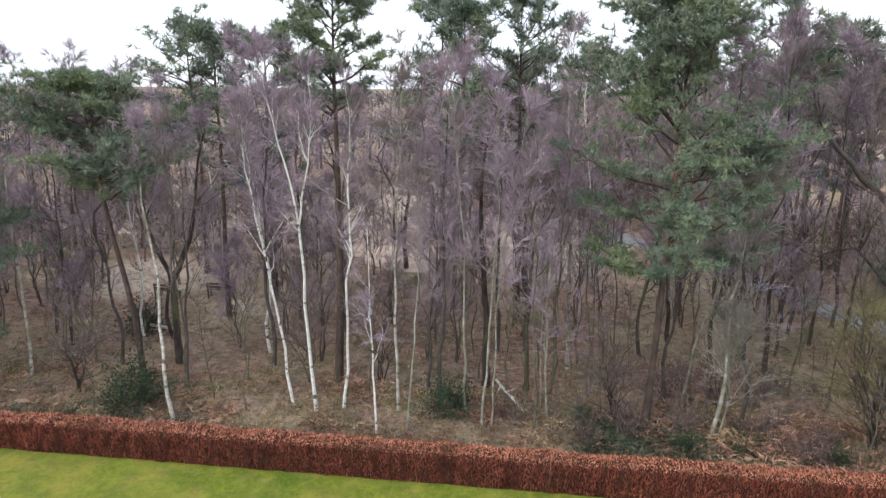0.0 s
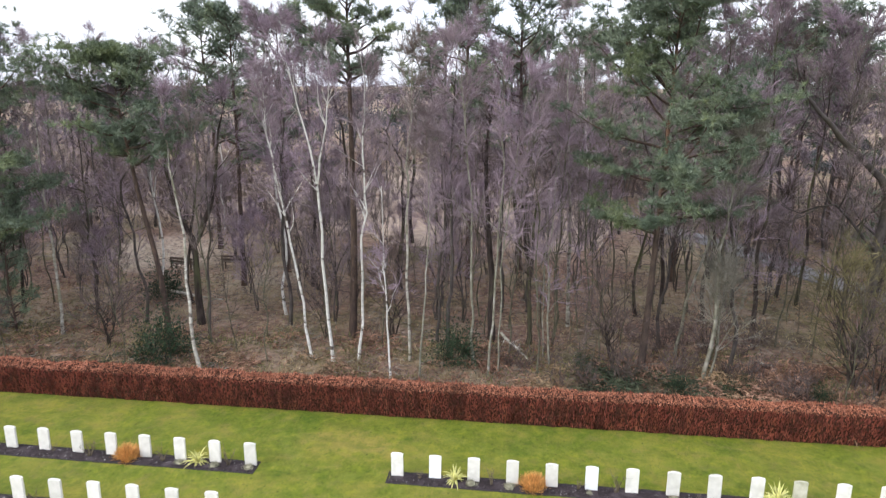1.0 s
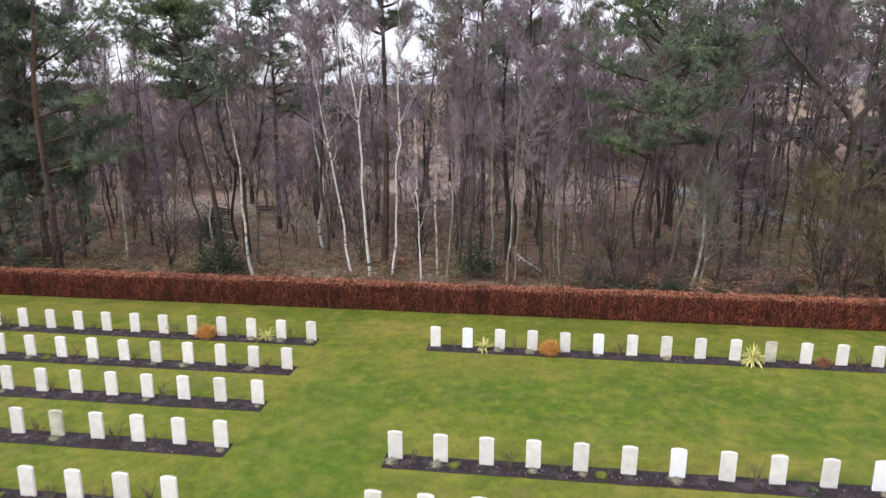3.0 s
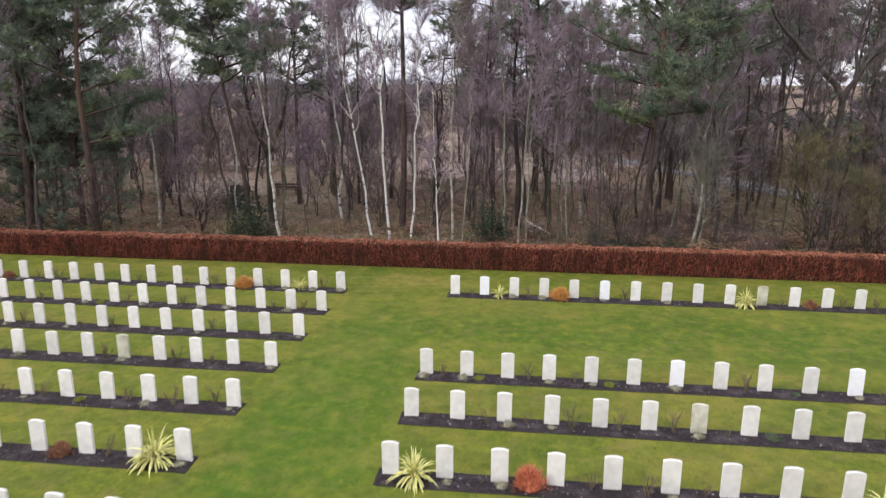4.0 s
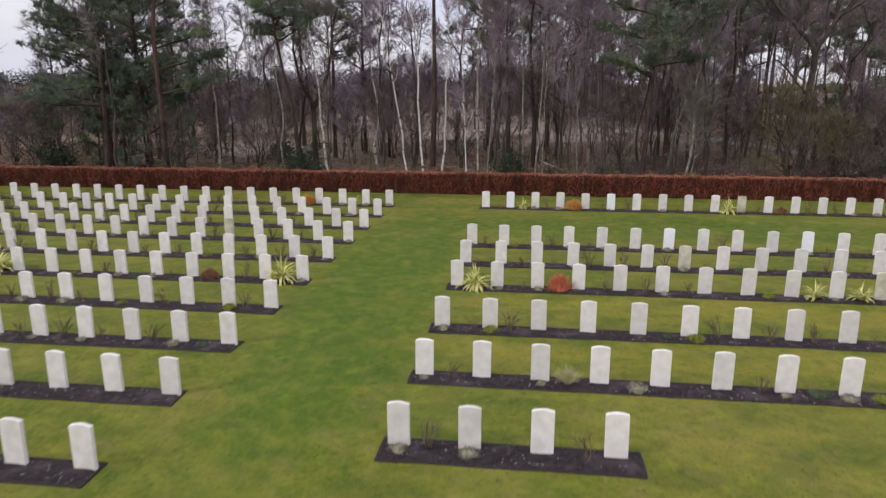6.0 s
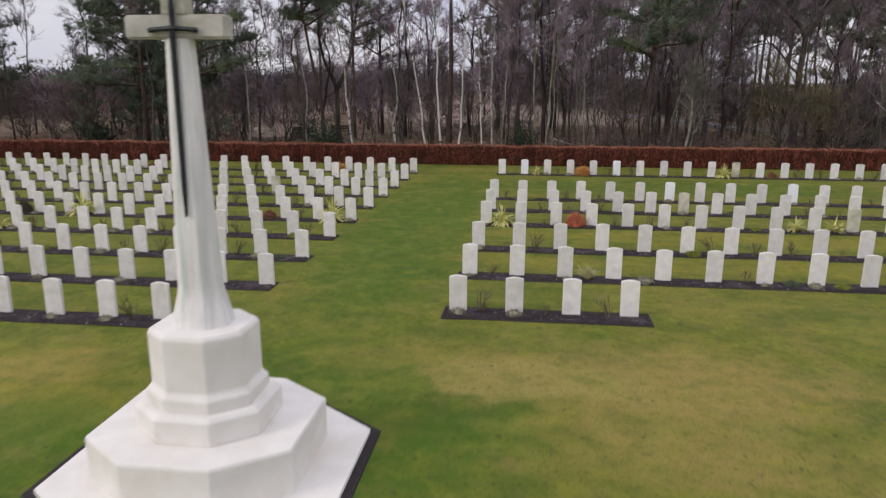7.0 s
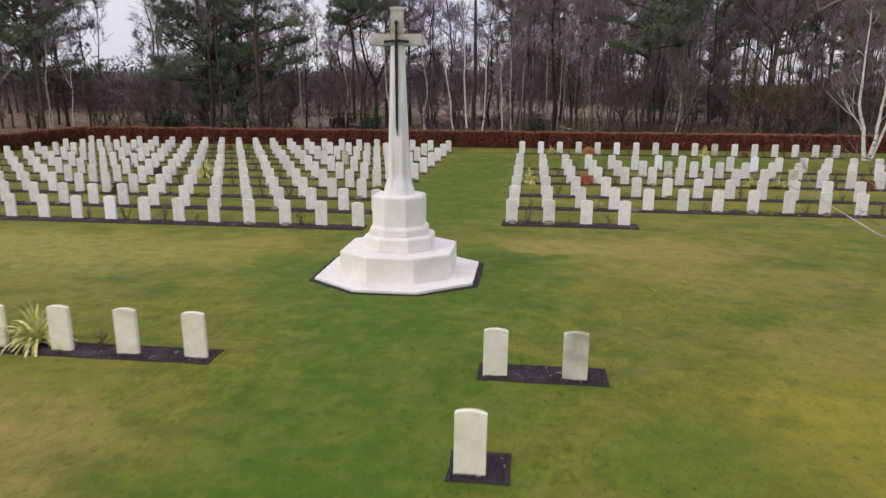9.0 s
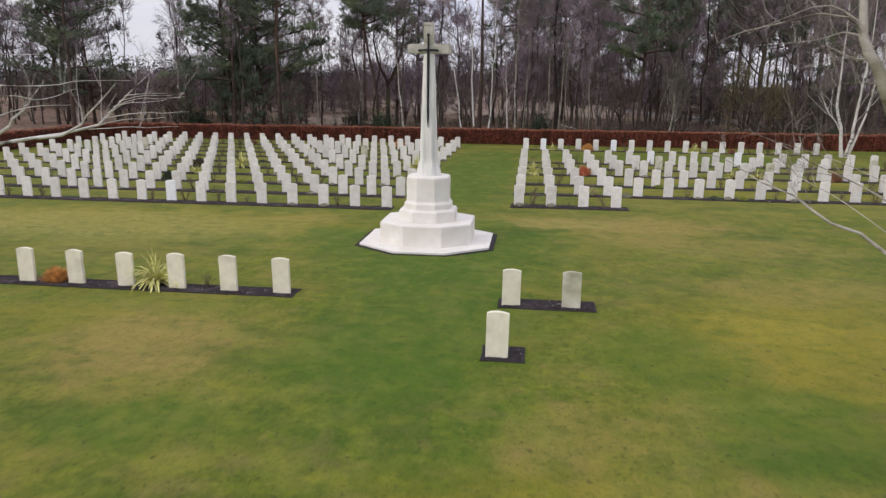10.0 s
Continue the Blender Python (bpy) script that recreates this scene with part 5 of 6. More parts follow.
# a belt of young pines, green to the foot, behind the bare trees
YOUNG = [pine_meshes(650 + k, 10.0, 0.12, 0.07, 2.5, (0.2, 0.1), 30, 3, 4, 11, 2.1) for k in range(2)]
for i, (x, y, h) in enumerate(((-5.0, 66, 9.0), (-1.6, 64, 11.0), (2.0, 66, 12.6), (5.6, 63, 13.6), (9.4, 66, 14.2), (13.0, 62, 14.0), (16.6, 64, 13.6), (20.4, 60, 13.4), (24.0, 56, 12.0),
                               (3.8, 72, 13.4), (10.8, 73, 14.6), (17.6, 71, 14.0), (-20.4, 14.6, 5.0), (-23.4, 13.3, 6.0), (-26.4, 14.6, 5.4), (-29.0, 13.6, 5.6), (26.6, 31.0, 9.5), (28.6, 28, 10.0), (31.0, 30, 11.0), (21.6, 42, 10.6), (17.4, 47, 9.6))):
    tree("young_pine", "dense young pine with dark green needles to its foot", YOUNG[i % 2], x, y, turn=i * 83 % 360, s=h / 10.0, group="young pines in the wood")
placed.extend(((-27.2, 13.0), (-29.2, 16.4)))   # kept clear for the trees that close the group

# the rest of the wood
rt = random.Random(21)


def free_spot(x, y, gap, low=False):
    for (ax, ay), (bx, by) in zip(PATH_LINE, PATH_LINE[1:]):
        k = min(1.0, max(0.0, ((x - ax) * (bx - ax) + (y - ay) * (by - ay)) / ((bx - ax) ** 2 + (by - ay) ** 2)))
        if (x - ax - k * (bx - ax)) ** 2 + (y - ay - k * (by - ay)) ** 2 < 3.8:
            return False
    if low and 14 < y < 34 and abs(x - 16.3 - 0.45 * (y - 15)) < 2.6:
        return False
    u = math.degrees(math.atan2(x - 0.5, y + 43))
    if -33.8 < u < -29.2 and y > 12 and not low:
        return False
    if -20.0 < u < -6.5 and y > 18 and not low and rt.random() < 0.6:
        return False
    if (13.5 < x < 21.5 and y < 15.9 or 6.6 < x < 11.0 and y < 14.5) and not low:
        return False
    if (x + 16.5) ** 2 + (y - 26.5) ** 2 < 12 or -17.8 < x + 0.3 * (27 - y) < -12.5 and 20 < y < 27:
        return False
    return all((x - a) ** 2 + (y - b) ** 2 > gap * gap for a, b in placed)


def scatter(count, x0, x1, y0, y1, mix, gap):
    n = tries = 0
    while n < count and tries < count * 40:
        tries += 1
        x, y = rt.uniform(x0, x1), y0 + (y1 - y0) * rt.random() ** 1.25
        if not free_spot(x, y, gap, mix[0][0] == "thicket"):
            continue
        t, acc = rt.random(), 0.0
        for kind, share in mix:
            acc += share
            if t < acc:
                break
        turn, s = rt.uniform(0, 360), rt.uniform(0.8, 1.15)
        white = rt.random() < 0.08
        if kind == "pine":
            tree("pine_tree", L_PINE, rt.choice(BACK_PINES), x, y, turn, s * 0.98, "pines in the wood")
        elif kind == "birch":
            tree("birch_tree", L_BIRCH if white else "grey-barked birch with bare purple twigs", rt.choice(WHITES if white else BIRCHES), x, y, turn, s, "birches in the wood")
        elif kind == "tall":
            tree("tall_tree", "tall dark-stemmed tree with a high bare crown", rt.choice(TALLS), x, y, turn, s, "bare trees in the wood")
        elif kind == "dark":
            tree("dark_tree", L_DARK, rt.choice(DARKS), x, y, turn, s, "bare trees in the wood")
        elif kind == "slim":
            tree("slim_tree", L_SLIM, rt.choice(SLIMS), x, y, turn, s, "bare trees in the wood")
        elif kind == "sapling":
            tree("sapling", "thin bare sapling in the undergrowth", rt.choice(SAPS), x, y, turn, s, "saplings in the undergrowth")
        else:
            tree("thicket_shrub", "dense brown leafless shrub", rt.choice(THICKETS), x, y, turn, s * 1.1, "leafless shrubs", cat="shrub")
        n += 1


scatter(24, -32, 3, 12.3, 21, (("slim", 0.35), ("sapling", 0.2), ("birch", 0.45)), 0.9)
scatter(36, 3, 32, 12.3, 22, (("slim", 0.42), ("sapling", 0.18), ("dark", 0.15), ("birch", 0.25)), 0.9)
scatter(40, -36, 4, 18, 46, (("birch", 0.5), ("slim", 0.2), ("dark", 0.30)), 1.4)
scatter(20, 3, 17, 18, 56, (("birch", 0.55), ("dark", 0.2), ("slim", 0.25)), 1.6)
scatter(58, 15, 56, 19, 58, (("pine", 0.16), ("tall", 0.66), ("dark", 0.08), ("slim", 0.10)), 1.6)
scatter(14, 22, 54, 34, 60, (("pine", 1.0),), 1.8)
scatter(9, 11, 32, 16.5, 27, (("birch", 0.6), ("tall", 0.4)), 1.3)
scatter(26, -66, -38, 13, 45, (("birch", 0.45), ("pine", 0.15), ("dark", 0.4)), 1.8)
scatter(18, -50, -2, 24, 48, (("thicket", 1.0),), 1.8)
scatter(16, -62, -30, 15, 32, (("thicket", 1.0),), 1.6)
scatter(18, 12, 48, 15, 42, (("thicket", 1.0),), 1.5)
scatter(22, -30, 30, 11.6, 16, (("thicket", 0.35), ("sapling", 0.65)), 0.9)
scatter(22, 1, 27, 12.6, 22, (("sapling", 0.6), ("slim", 0.4)), 0.8)
SCRUB = variants("scrub", 2, 580, 5.0, 0.05, 0.18, 0.3, GREYBARK, TWIG, dict(THICKET_CROWN, limb_n=7, limb_len=2.3, sub_n=4, twig_n=4, twig_len=0.8, twig_r=0.017), stems=4)
n = 0
while n < 26:
    x, y = rt.uniform(-52, 18), 28 + 46 * rt.random()
    if free_spot(x, y, 1.8, True):
        tree("scrub_tree", "low bushy bare tree on the heath", SCRUB[n % 2], x, y, rt.uniform(0, 360), rt.uniform(0.7, 1.15), "low trees on the heath")
        n += 1
YOUNG_BIRCHES = variants("young_birch", 3, 540, 6.0, 0.035, 0.14, 0.3, GREYBARK, TWIG, dict(BIRCH_CROWN, limb_n=11, limb_len=1.9, start=0.2, sub_n=6, twig_n=10, twig_len=0.6, droop=0.1, twig_r=0.010, limb_r=0.016, segs=3), stems=3)
for count, bx0, bx1, by0, by1 in ((26, -34, -5, 17, 34), (9, -5, 8, 17, 30), (16, 9, 34, 16, 34)):
    n = 0
    while n < count:
        x, y = rt.uniform(bx0, bx1), rt.uniform(by0, by1)
        if free_spot(x, y, 1.2, True):
            tree("young_birch", "bushy young birch with a haze of purple twigs", YOUNG_BIRCHES[n % 3], x, y, rt.uniform(0, 360), rt.uniform(0.7, 1.2), "young birches in the wood")
            n += 1
OLIVES = variants("olive", 1, 560, 3.9, 0.035, 0.25, 0.25, BARK, OLIVE, dict(THICKET_CROWN, limb_n=11), stems=7)
for x, y, s in ((16.8, 13.0, 1.35), (19.0, 12.0, 1.0)):
    tree("olive_shrub", "broad olive-green leafless shrub behind the hedge", OLIVES[0], x, y, x * 30 % 360, s, "leafless shrubs", cat="shrub")

# trees that close the wood's far corner and the gap beside the path
tree("pine_tree", L_PINE, FAR_PINES[0], -11.2, 27.0, 140, 0.95, "pines in the wood")
for x, y, k, turn, s in ((-25.7, 14.9, 2, 77, 0.97), (-27.3, 16.8, 0, 154, 1.02), (-42.6, 20.4, 2, 40, 0.95), (-46.4, 22.0, 1, 250, 0.9)):
    tree("pine_tree", L_PINE, PINES[k], x, y, turn, s, "pines in the wood")
for x, y, k, turn, s in ((-38.6, 18.0, 0, 10, 0.85), (-40.2, 22.5, 1, 130, 0.9), (-36.9, 24.0, 2, 220, 0.62), (-26.6, 18.6, 1, 300, 1.0), (-24.6, 17.4, 0, 60, 1.05), (-25.6, 20.6, 2, 170, 1.0), (-22.6, 18.0, 2, 15, 1.0), (-8.6, 24.0, 0, 75, 1.0)):
    tree("tall_tree", "tall dark-stemmed tree with a high bare crown", TALLS[k], x, y, turn, s, "bare trees in the wood")
for x, y, k, turn, s in ((-39.4, 16.6, 0, 25, 0.95), (-41.2, 16.2, 1, 140, 1.0), (-42.9, 18.4, 0, 260, 1.05)):
    tree("birch_tree", L_BIRCH, WHITES[k], x, y, turn, s, "birches in the wood")
for x, y, k, turn, s in ((-34.2, 16.5, 0, 30, 0.95), (-37.0, 20.0, 1, 120, 0.9), (-31.8, 21.5, 0, 250, 1.0)):
    tree("scrub_tree", "low bushy bare tree on the heath", SCRUB[k], x, y, turn, s, "low trees on the heath")


# ---------------------------------------------------------------- birches on the lawn, near the camera's line
MID = [[(-0.12, 0, -0.2), (-0.35, 0, 1.5), (-0.75, 0.1, 3.6), (-0.7, 0.2, 6.2), (-0.9, 0.2, 10.5)], [(0.12, 0.05, -0.2), (0.35, 0, 1.6), (0.5, 0.1, 3.8), (0.8, 0.2, 7.0), (0.7, 0.1, 11.2)],
       [(0.16, 0, -0.2), (0.75, -0.1, 2.0), (1.25, -0.1, 4.5), (1.8, 0, 7.5)], [(-0.4, 0, 1.7), (-1.2, -0.1, 2.8), (-2.0, -0.2, 4.0)]]
tree("birch_tree", "young multi-stemmed white birch on the lawn", bare_tree_meshes("lawn_birch", 760, MID, [0.13, 0.12, 0.09, 0.05], WHITEBARK, PALETWIG,
     **dict(BIRCH_CROWN, limb_n=12, limb_len=2.6, start=0.3, sub_n=5, twig_n=6, twig_r=0.006)), 20.7, 4.3, z=0.0)
NEAR_CROWN = dict(BIRCH_CROWN, limb_n=6, limb_len=1.5, start=0.35, sub_n=3, twig_n=5, twig_len=0.5, droop=0.25, limb_r=0.014, twig_r=0.0045)
RIGHT = [[(0, 0, -0.2), (-0.6, 0.35, 2.0), (-1.15, 0.65, 3.9), (-1.41, 0.75, 4.57), (-1.54, 0.9, 4.9), (-1.67, 1.0, 5.5), (-1.8, 1.2, 8.0), (-1.7, 1.3, 11.0)], [(-0.8, 0.55, 2.9), (-0.1, 0.6, 5.0), (0.2, 0.9, 8.5)],
         [(-0.55, 0.35, 1.9), (-0.98, 1.0, 2.55), (-1.34, 1.1, 2.78), (-1.71, 1.2, 2.9), (-1.88, 1.4, 3.11), (-2.07, 2.0, 3.16), (-2.31, 3.0, 3.37), (-2.56, 3.7, 3.47)],
         [(-0.8, 0.5, 2.9), (-1.07, 1.0, 3.18), (-1.38, 1.2, 3.37), (-1.72, 1.6, 3.54), (-1.81, 2.2, 3.67), (-1.93, 3.2, 3.79)],
         [(-0.9, 0.6, 3.2), (-1.15, 1.3, 3.45), (-1.5, 1.9, 3.62), (-1.9, 2.4, 3.75)], [(-0.7, 0.5, 2.5), (-1.2, 1.5, 3.0), (-1.5, 2.3, 3.2), (-1.8, 3.2, 3.5)],
         [(-1.62, 0.95, 5.1), (-1.77, 0.9, 5.26), (-2.11, 1.0, 5.33), (-2.34, 1.2, 5.27), (-2.87, 1.6, 5.15), (-3.09, 1.9, 4.99)],
         [(-1.6, 0.95, 5.2), (-1.9, 1.1, 5.42), (-2.25, 1.3, 5.38), (-2.7, 1.7, 5.15)],
         [(-1.5, 0.9, 4.95), (-1.69, 1.2, 5.14), (-1.99, 1.4, 5.06), (-2.42, 1.9, 5.03)], [(-1.38, 0.8, 4.6), (-1.18, 1.4, 4.82), (-1.44, 1.6, 4.85), (-1.56, 1.7, 4.95), (-1.66, 1.9, 5.05)],
         [(-1.2, 0.75, 4.3), (-0.7, 2.2, 4.97), (-0.76, 3.2, 4.94), (-1.03, 3.7, 4.86), (-1.23, 4.4, 4.75)], [(-1.25, 0.75, 4.3), (-1.14, 1.4, 4.54), (-1.37, 1.8, 4.56), (-1.52, 2.2, 4.53)]]
tree("birch_tree", "white birch with long drooping bare branches", bare_tree_meshes("right_birch", 770, RIGHT, [0.105, 0.05, 0.026, 0.013, 0.008, 0.008, 0.017, 0.010, 0.012, 0.020, 0.010, 0.011], BIRCH, PALETWIG, tip=0.003,
     wobble=0.012, top=dict(NEAR_CROWN, limb_n=22, limb_len=2.4, start=0.74, sub_n=5, twig_n=7),
     **dict(NEAR_CROWN, limb_n=4, limb_len=0.8, twig_len=0.4, lift=0.45, limb_r=0.005, twig_r=0.0026)), 5.75, -36.2, z=0.0)
LEFT = [[(0, 0, -0.2), (0.2, 0.1, 2.2), (0.4, 0.3, 4.6), (0.4, 0.4, 7.5), (0.3, 0.4, 11)],
        [(0.25, 0.15, 2.9), (0.8, 0.6, 3.4), (1.42, 1.0, 3.58), (1.83, 1.2, 3.65), (2.23, 1.3, 3.71), (2.71, 1.5, 3.84), (2.85, 1.6, 4.03), (3.16, 1.6, 4.29), (3.6, 1.6, 4.66)],
        [(1.98, 1.1, 3.67), (2.47, 1.1, 3.75), (2.79, 1.2, 4.04), (3.25, 1.2, 4.48)], [(0.2, 0.0, 2.6), (1.5, -0.3, 3.3), (2.6, -0.4, 3.84), (2.78, -0.4, 4.0), (3.01, -0.4, 4.21), (3.3, -0.4, 4.5)],
        [(0.4, 0.3, 4.4), (0.9, 1.0, 4.85), (1.29, 1.4, 4.88), (1.89, 1.6, 4.89)], [(0.4, 0.3, 3.9), (1.03, 1.4, 4.39), (1.57, 1.5, 4.42), (2.01, 1.6, 4.44), (2.38, 1.7, 4.51), (3.05, 1.9, 4.51)],
        [(0.4, 0.3, 3.8), (1.01, 1.4, 4.27), (1.68, 1.5, 4.21), (1.99, 1.6, 4.27), (2.27, 1.7, 4.39)], [(0.3, 0.2, 3.4), (1.15, 1.4, 3.97), (1.59, 1.6, 4.11), (2.07, 1.8, 4.13)]]
for x, z, reach, rise in ((2.5, 3.77, 1.3, 0.05), (2.7, 3.84, 0.9, 0.12), (2.8, 3.95, 1.2, 0.10), (2.85, 4.03, 0.8, 0.2), (2.95, 4.12, 1.0, 0.16), (3.05, 4.2, 0.9, 0.12), (3.16, 4.29, 0.8, 0.05)):
    LEFT.append([(x, 1.55, z), (x + reach * 0.35, 1.65, z + rise * 0.75), (x + reach * 0.7, 1.75, z + rise * 0.8), (x + reach, 1.85, z + rise)])
tree("birch_tree", "white birch with low reaching bare branches", bare_tree_meshes("left_birch", 780, LEFT, [0.13, 0.04, 0.026, 0.032, 0.014, 0.015, 0.013, 0.014] + [0.007] * 7, WHITEBARK, PALETWIG, tip=0.003,
     wobble=0.012, top=dict(NEAR_CROWN, limb_n=22, limb_len=2.4, start=0.64, sub_n=5, twig_n=7),
     **dict(NEAR_CROWN, droop=0.05, limb_n=1, lift=0.35, limb_len=0.6, limb_r=0.005, twig_r=0.0026)), -8.9, -35.6, z=0.0)


# ---------------------------------------------------------------- undergrowth
def evergreen_mesh(seed, count, rx, rz, leaf):
    rng = np.random.default_rng(seed)
    B = Builder()
    a, c = rng.random(count) * 2 * np.pi, rng.uniform(-0.2, 1, count)
    rad = rng.uniform(0.2, 1.15, count) ** 0.6 * (1 + 0.28 * np.sin(3 * a + 4 * c) + 0.2 * np.sin(7 * a - 3 * c))
    s = np.sqrt(1 - np.clip(c, -1, 1) ** 2)
    p = np.stack([rx * rad * s * np.cos(a), rx * rad * s * np.sin(a), rz * (0.18 + 0.8 * rad * np.maximum(c, -0.15))], 1)
    d = rng.normal(size=(count, 3)) + p / rx
    d /= np.linalg.norm(d, axis=1)[:, None]
    B.blades(p, p + d * leaf * rng.uniform(0.7, 1.3, (count, 1)), leaf * 0.28)
    W = Builder()
    for _ in range(9):
        W.tube(wander(rng, (rng.normal() * 0.1, rng.normal() * 0.1, -0.15), (rng.normal() * 0.5, rng.normal() * 0.5, 1), rz * 0.9, 4, 0.15), (0.03, 0.024, 0.018, 0.012, 0.006), 4)
    return W.mesh("evergreen_stems", BARK), B.mesh("evergreen_leaves", HOLLY)


EVER = [evergreen_mesh(s, 2100, 0.95, 1.7, 0.10) for s in (31, 32)]
for x, y, s, k in ((1.0, 13.4, 1.05, 0), (-11.8, 12.6, 1.25, 1), (6.4, 13.6, 0.5, 1), (-16.0, 20.5, 1.2, 0), (-28.5, 13.5, 1.3, 1), (12.6, 12.4, 0.42, 1), (9.9, 12.1, 0.5, 0), (11.9, 11.8, 0.45, 1), (15.2, 11.9, 0.5, 0), (20.6, 11.8, 0.62, 1), (23.0, 12.2, 0.7, 0), (25.6, 11.9, 0.6, 1), (22.0, 14.2, 1.0, 0)):
    tree("evergreen_shrub", "dark glossy evergreen shrub behind the hedge", EVER[k], x, y, turn=x * 40 % 360, s=s, group="evergreen shrubs", cat="shrub")


def carpet(name, mat, seed, count, x0, x1, y0, y1, length, width, flat, label, patch, power=1.6):
    """Uncounted fronds or stalks lying and standing on the woodland floor."""
    rng = np.random.default_rng(seed)
    P, Q = [], []
    while len(P) < count:
        x, y = rng.uniform(x0, x1), y0 + (y1 - y0) * rng.random() ** power
        if noise.noise(Vector((x * patch, y * patch, seed))) < -0.05 and rng.random() < 0.8:
            continue
        a, ln = rng.random() * 2 * np.pi, length * rng.uniform(0.5, 1.3)
        el = rng.uniform(0.05, flat)
        p = np.array((x, y, ground_z(x, y) + rng.uniform(-0.02, 0.22) * (1 if flat < 1.3 else 0.1) + (0.55 * max(0.0, noise.noise(Vector((x * 0.6, y * 0.6, 2)))) * rng.random() if flat < 1.3 else 0)))
        P.append(p)
        Q.append(p + np.array((math.cos(a) * math.cos(el), math.sin(a) * math.cos(el), math.sin(el))) * ln)
    B = Builder()
    B.blades(P, Q, width)
    return tagged(new(name, B.mesh(name, mat)), label, "undergrowth", kind="stuff")


carpet("dead_bracken", BRACKEN, 41, 26000, -40, 45, 10.3, 28, 0.28, 0.019, 1.1, "rust-brown dead bracken fronds on the woodland floor", 0.32)
carpet("bracken_bank", BRACKEN, 44, 5000, 8, 27, 10.4, 14.4, 0.34, 0.021, 1.1, "deep rusty bank of dead bracken against the hedge", 0.5, 1.0)
def bracken_clumps(name, seed, count, x0, x1, y0, y1, label, mat=BRACKEN, grow=1.0):
    """Uncounted heaps of arching, collapsed fronds."""
    rng = np.random.default_rng(seed)
    P, Q = [], []
    n = 0
    while n < count:
        cx, cy = rng.uniform(x0, x1), y0 + (y1 - y0) * rng.random() ** 1.5
        if noise.noise(Vector((cx * 0.25, cy * 0.35, seed))) < -0.12 and rng.random() < 0.75:
            continue
        n += 1
        big = rng.uniform(0.7, 1.7) * grow
        for _ in range(int(rng.integers(7, 13))):
            a, ln = rng.random() * 2 * np.pi, 0.55 * big * rng.uniform(0.6, 1.2)
            p = np.array((cx + rng.normal() * 0.12, cy + rng.normal() * 0.12, ground_z(cx, cy) - 0.03))
            h = np.array((math.cos(a), math.sin(a), 0.0))
            d = h * 0.7 + np.array((0, 0, rng.uniform(0.5, 1.3)))
            for k in range(4):
                q = p + d / np.linalg.norm(d) * ln / 4 * 1.3
                side = np.array((-h[1], h[0], 0.0)) * ln * 0.30 * (1 - k * 0.2)
                P += [p, (p + q) / 2, (p + q) / 2]
                Q += [q, (p + q) / 2 + side + (q - p) * 0.5, (p + q) / 2 - side + (q - p) * 0.5]
                p, d = q, d + h * 0.25 + np.array((0, 0, -0.55))
    B = Builder()
    B.blades(P, Q, 0.026)
    return tagged(new(name, B.mesh(name, mat)), label, "undergrowth", kind="stuff")


bracken_clumps("bracken_heaps", 46, 370, -34, 30, 10.35, 15.5, "heaps of collapsed rust-brown bracken behind the hedge")
bracken_clumps("bracken_bank_heaps", 47, 210, 11.5, 30, 10.35, 14.5, "deep heaps of rusty bracken against the hedge", BRACKEN, 1.5)
bracken_clumps("brambles", 48, 150, 6.5, 13, 10.5, 13.6, "low dark green brambles behind the hedge", BRAMBLE, 1.2)
bracken_clumps("bramble_patch", 49, 120, -34, -8, 10.6, 14.0, "patch of dark green brambles behind the hedge", BRAMBLE)
carpet("dry_grass", DRYGRASS, 42, 24000, -35, 40, 10.3, 26, 0.30, 0.012, 1.5, "tufts of dry pale grass behind the hedge", 0.5)
carpet("woodland_grass", GREENTUFT, 45, 20000, -34, 30, 10.2, 16, 0.34, 0.012, 1.5, "green and olive grass tufts behind the hedge", 0.4, 1.8)
carpet("pale_litter", PALETWIG, 50, 9000, -34, 32, 10.6, 32, 0.55, 0.014, 0.4, "pale fallen sticks and dead stalks on the woodland floor", 0.3, 1.3)
carpet("fallen_twigs", DARKTWIG, 43, 8000, -35, 40, 10.5, 32, 0.7, 0.012, 0.5, "fallen twigs and brash in the wood", 0.2)


def brushwood(name, seed, count, x0, x1, y0, y1, high, label, mat=BRUSH):
    """Uncounted bare stems and twigs in clumps, fanned up from the woodland floor."""
    rng = np.random.default_rng(seed)
    P, Q = [], []
    while len(P) < count:
        cx, cy = rng.uniform(x0, x1), rng.uniform(y0, y1)
        if not free_spot(cx, cy, 0.5, True) or noise.noise(Vector((cx * 0.16, cy * 0.16, seed))) < -0.12:
            continue
        h, n = high * rng.uniform(0.45, 1.1), int(rng.integers(70, 130))
        z = ground_z(cx, cy)
        u = rng.random(n) ** 0.8
        a = rng.random(n) * 2 * np.pi
        rad = h * 0.42 * (0.25 + u) * rng.random(n) ** 0.5
        p = np.stack([cx + rad * np.cos(a), cy + rad * np.sin(a), z - 0.1 + h * 0.85 * u], 1)
        d = np.stack([np.cos(a) * 0.55, np.sin(a) * 0.55, np.ones(n)], 1) + rng.normal(size=(n, 3)) * 0.45
        d /= np.linalg.norm(d, axis=1)[:, None]
        P.extend(p)
        Q.extend(p + d * (h * rng.uniform(0.14, 0.36, n))[:, None])
    B = Builder()
    B.spikes(P, Q, 0.016)
    return tagged(new(name, B.mesh(name, mat)), label, "undergrowth", kind="stuff")


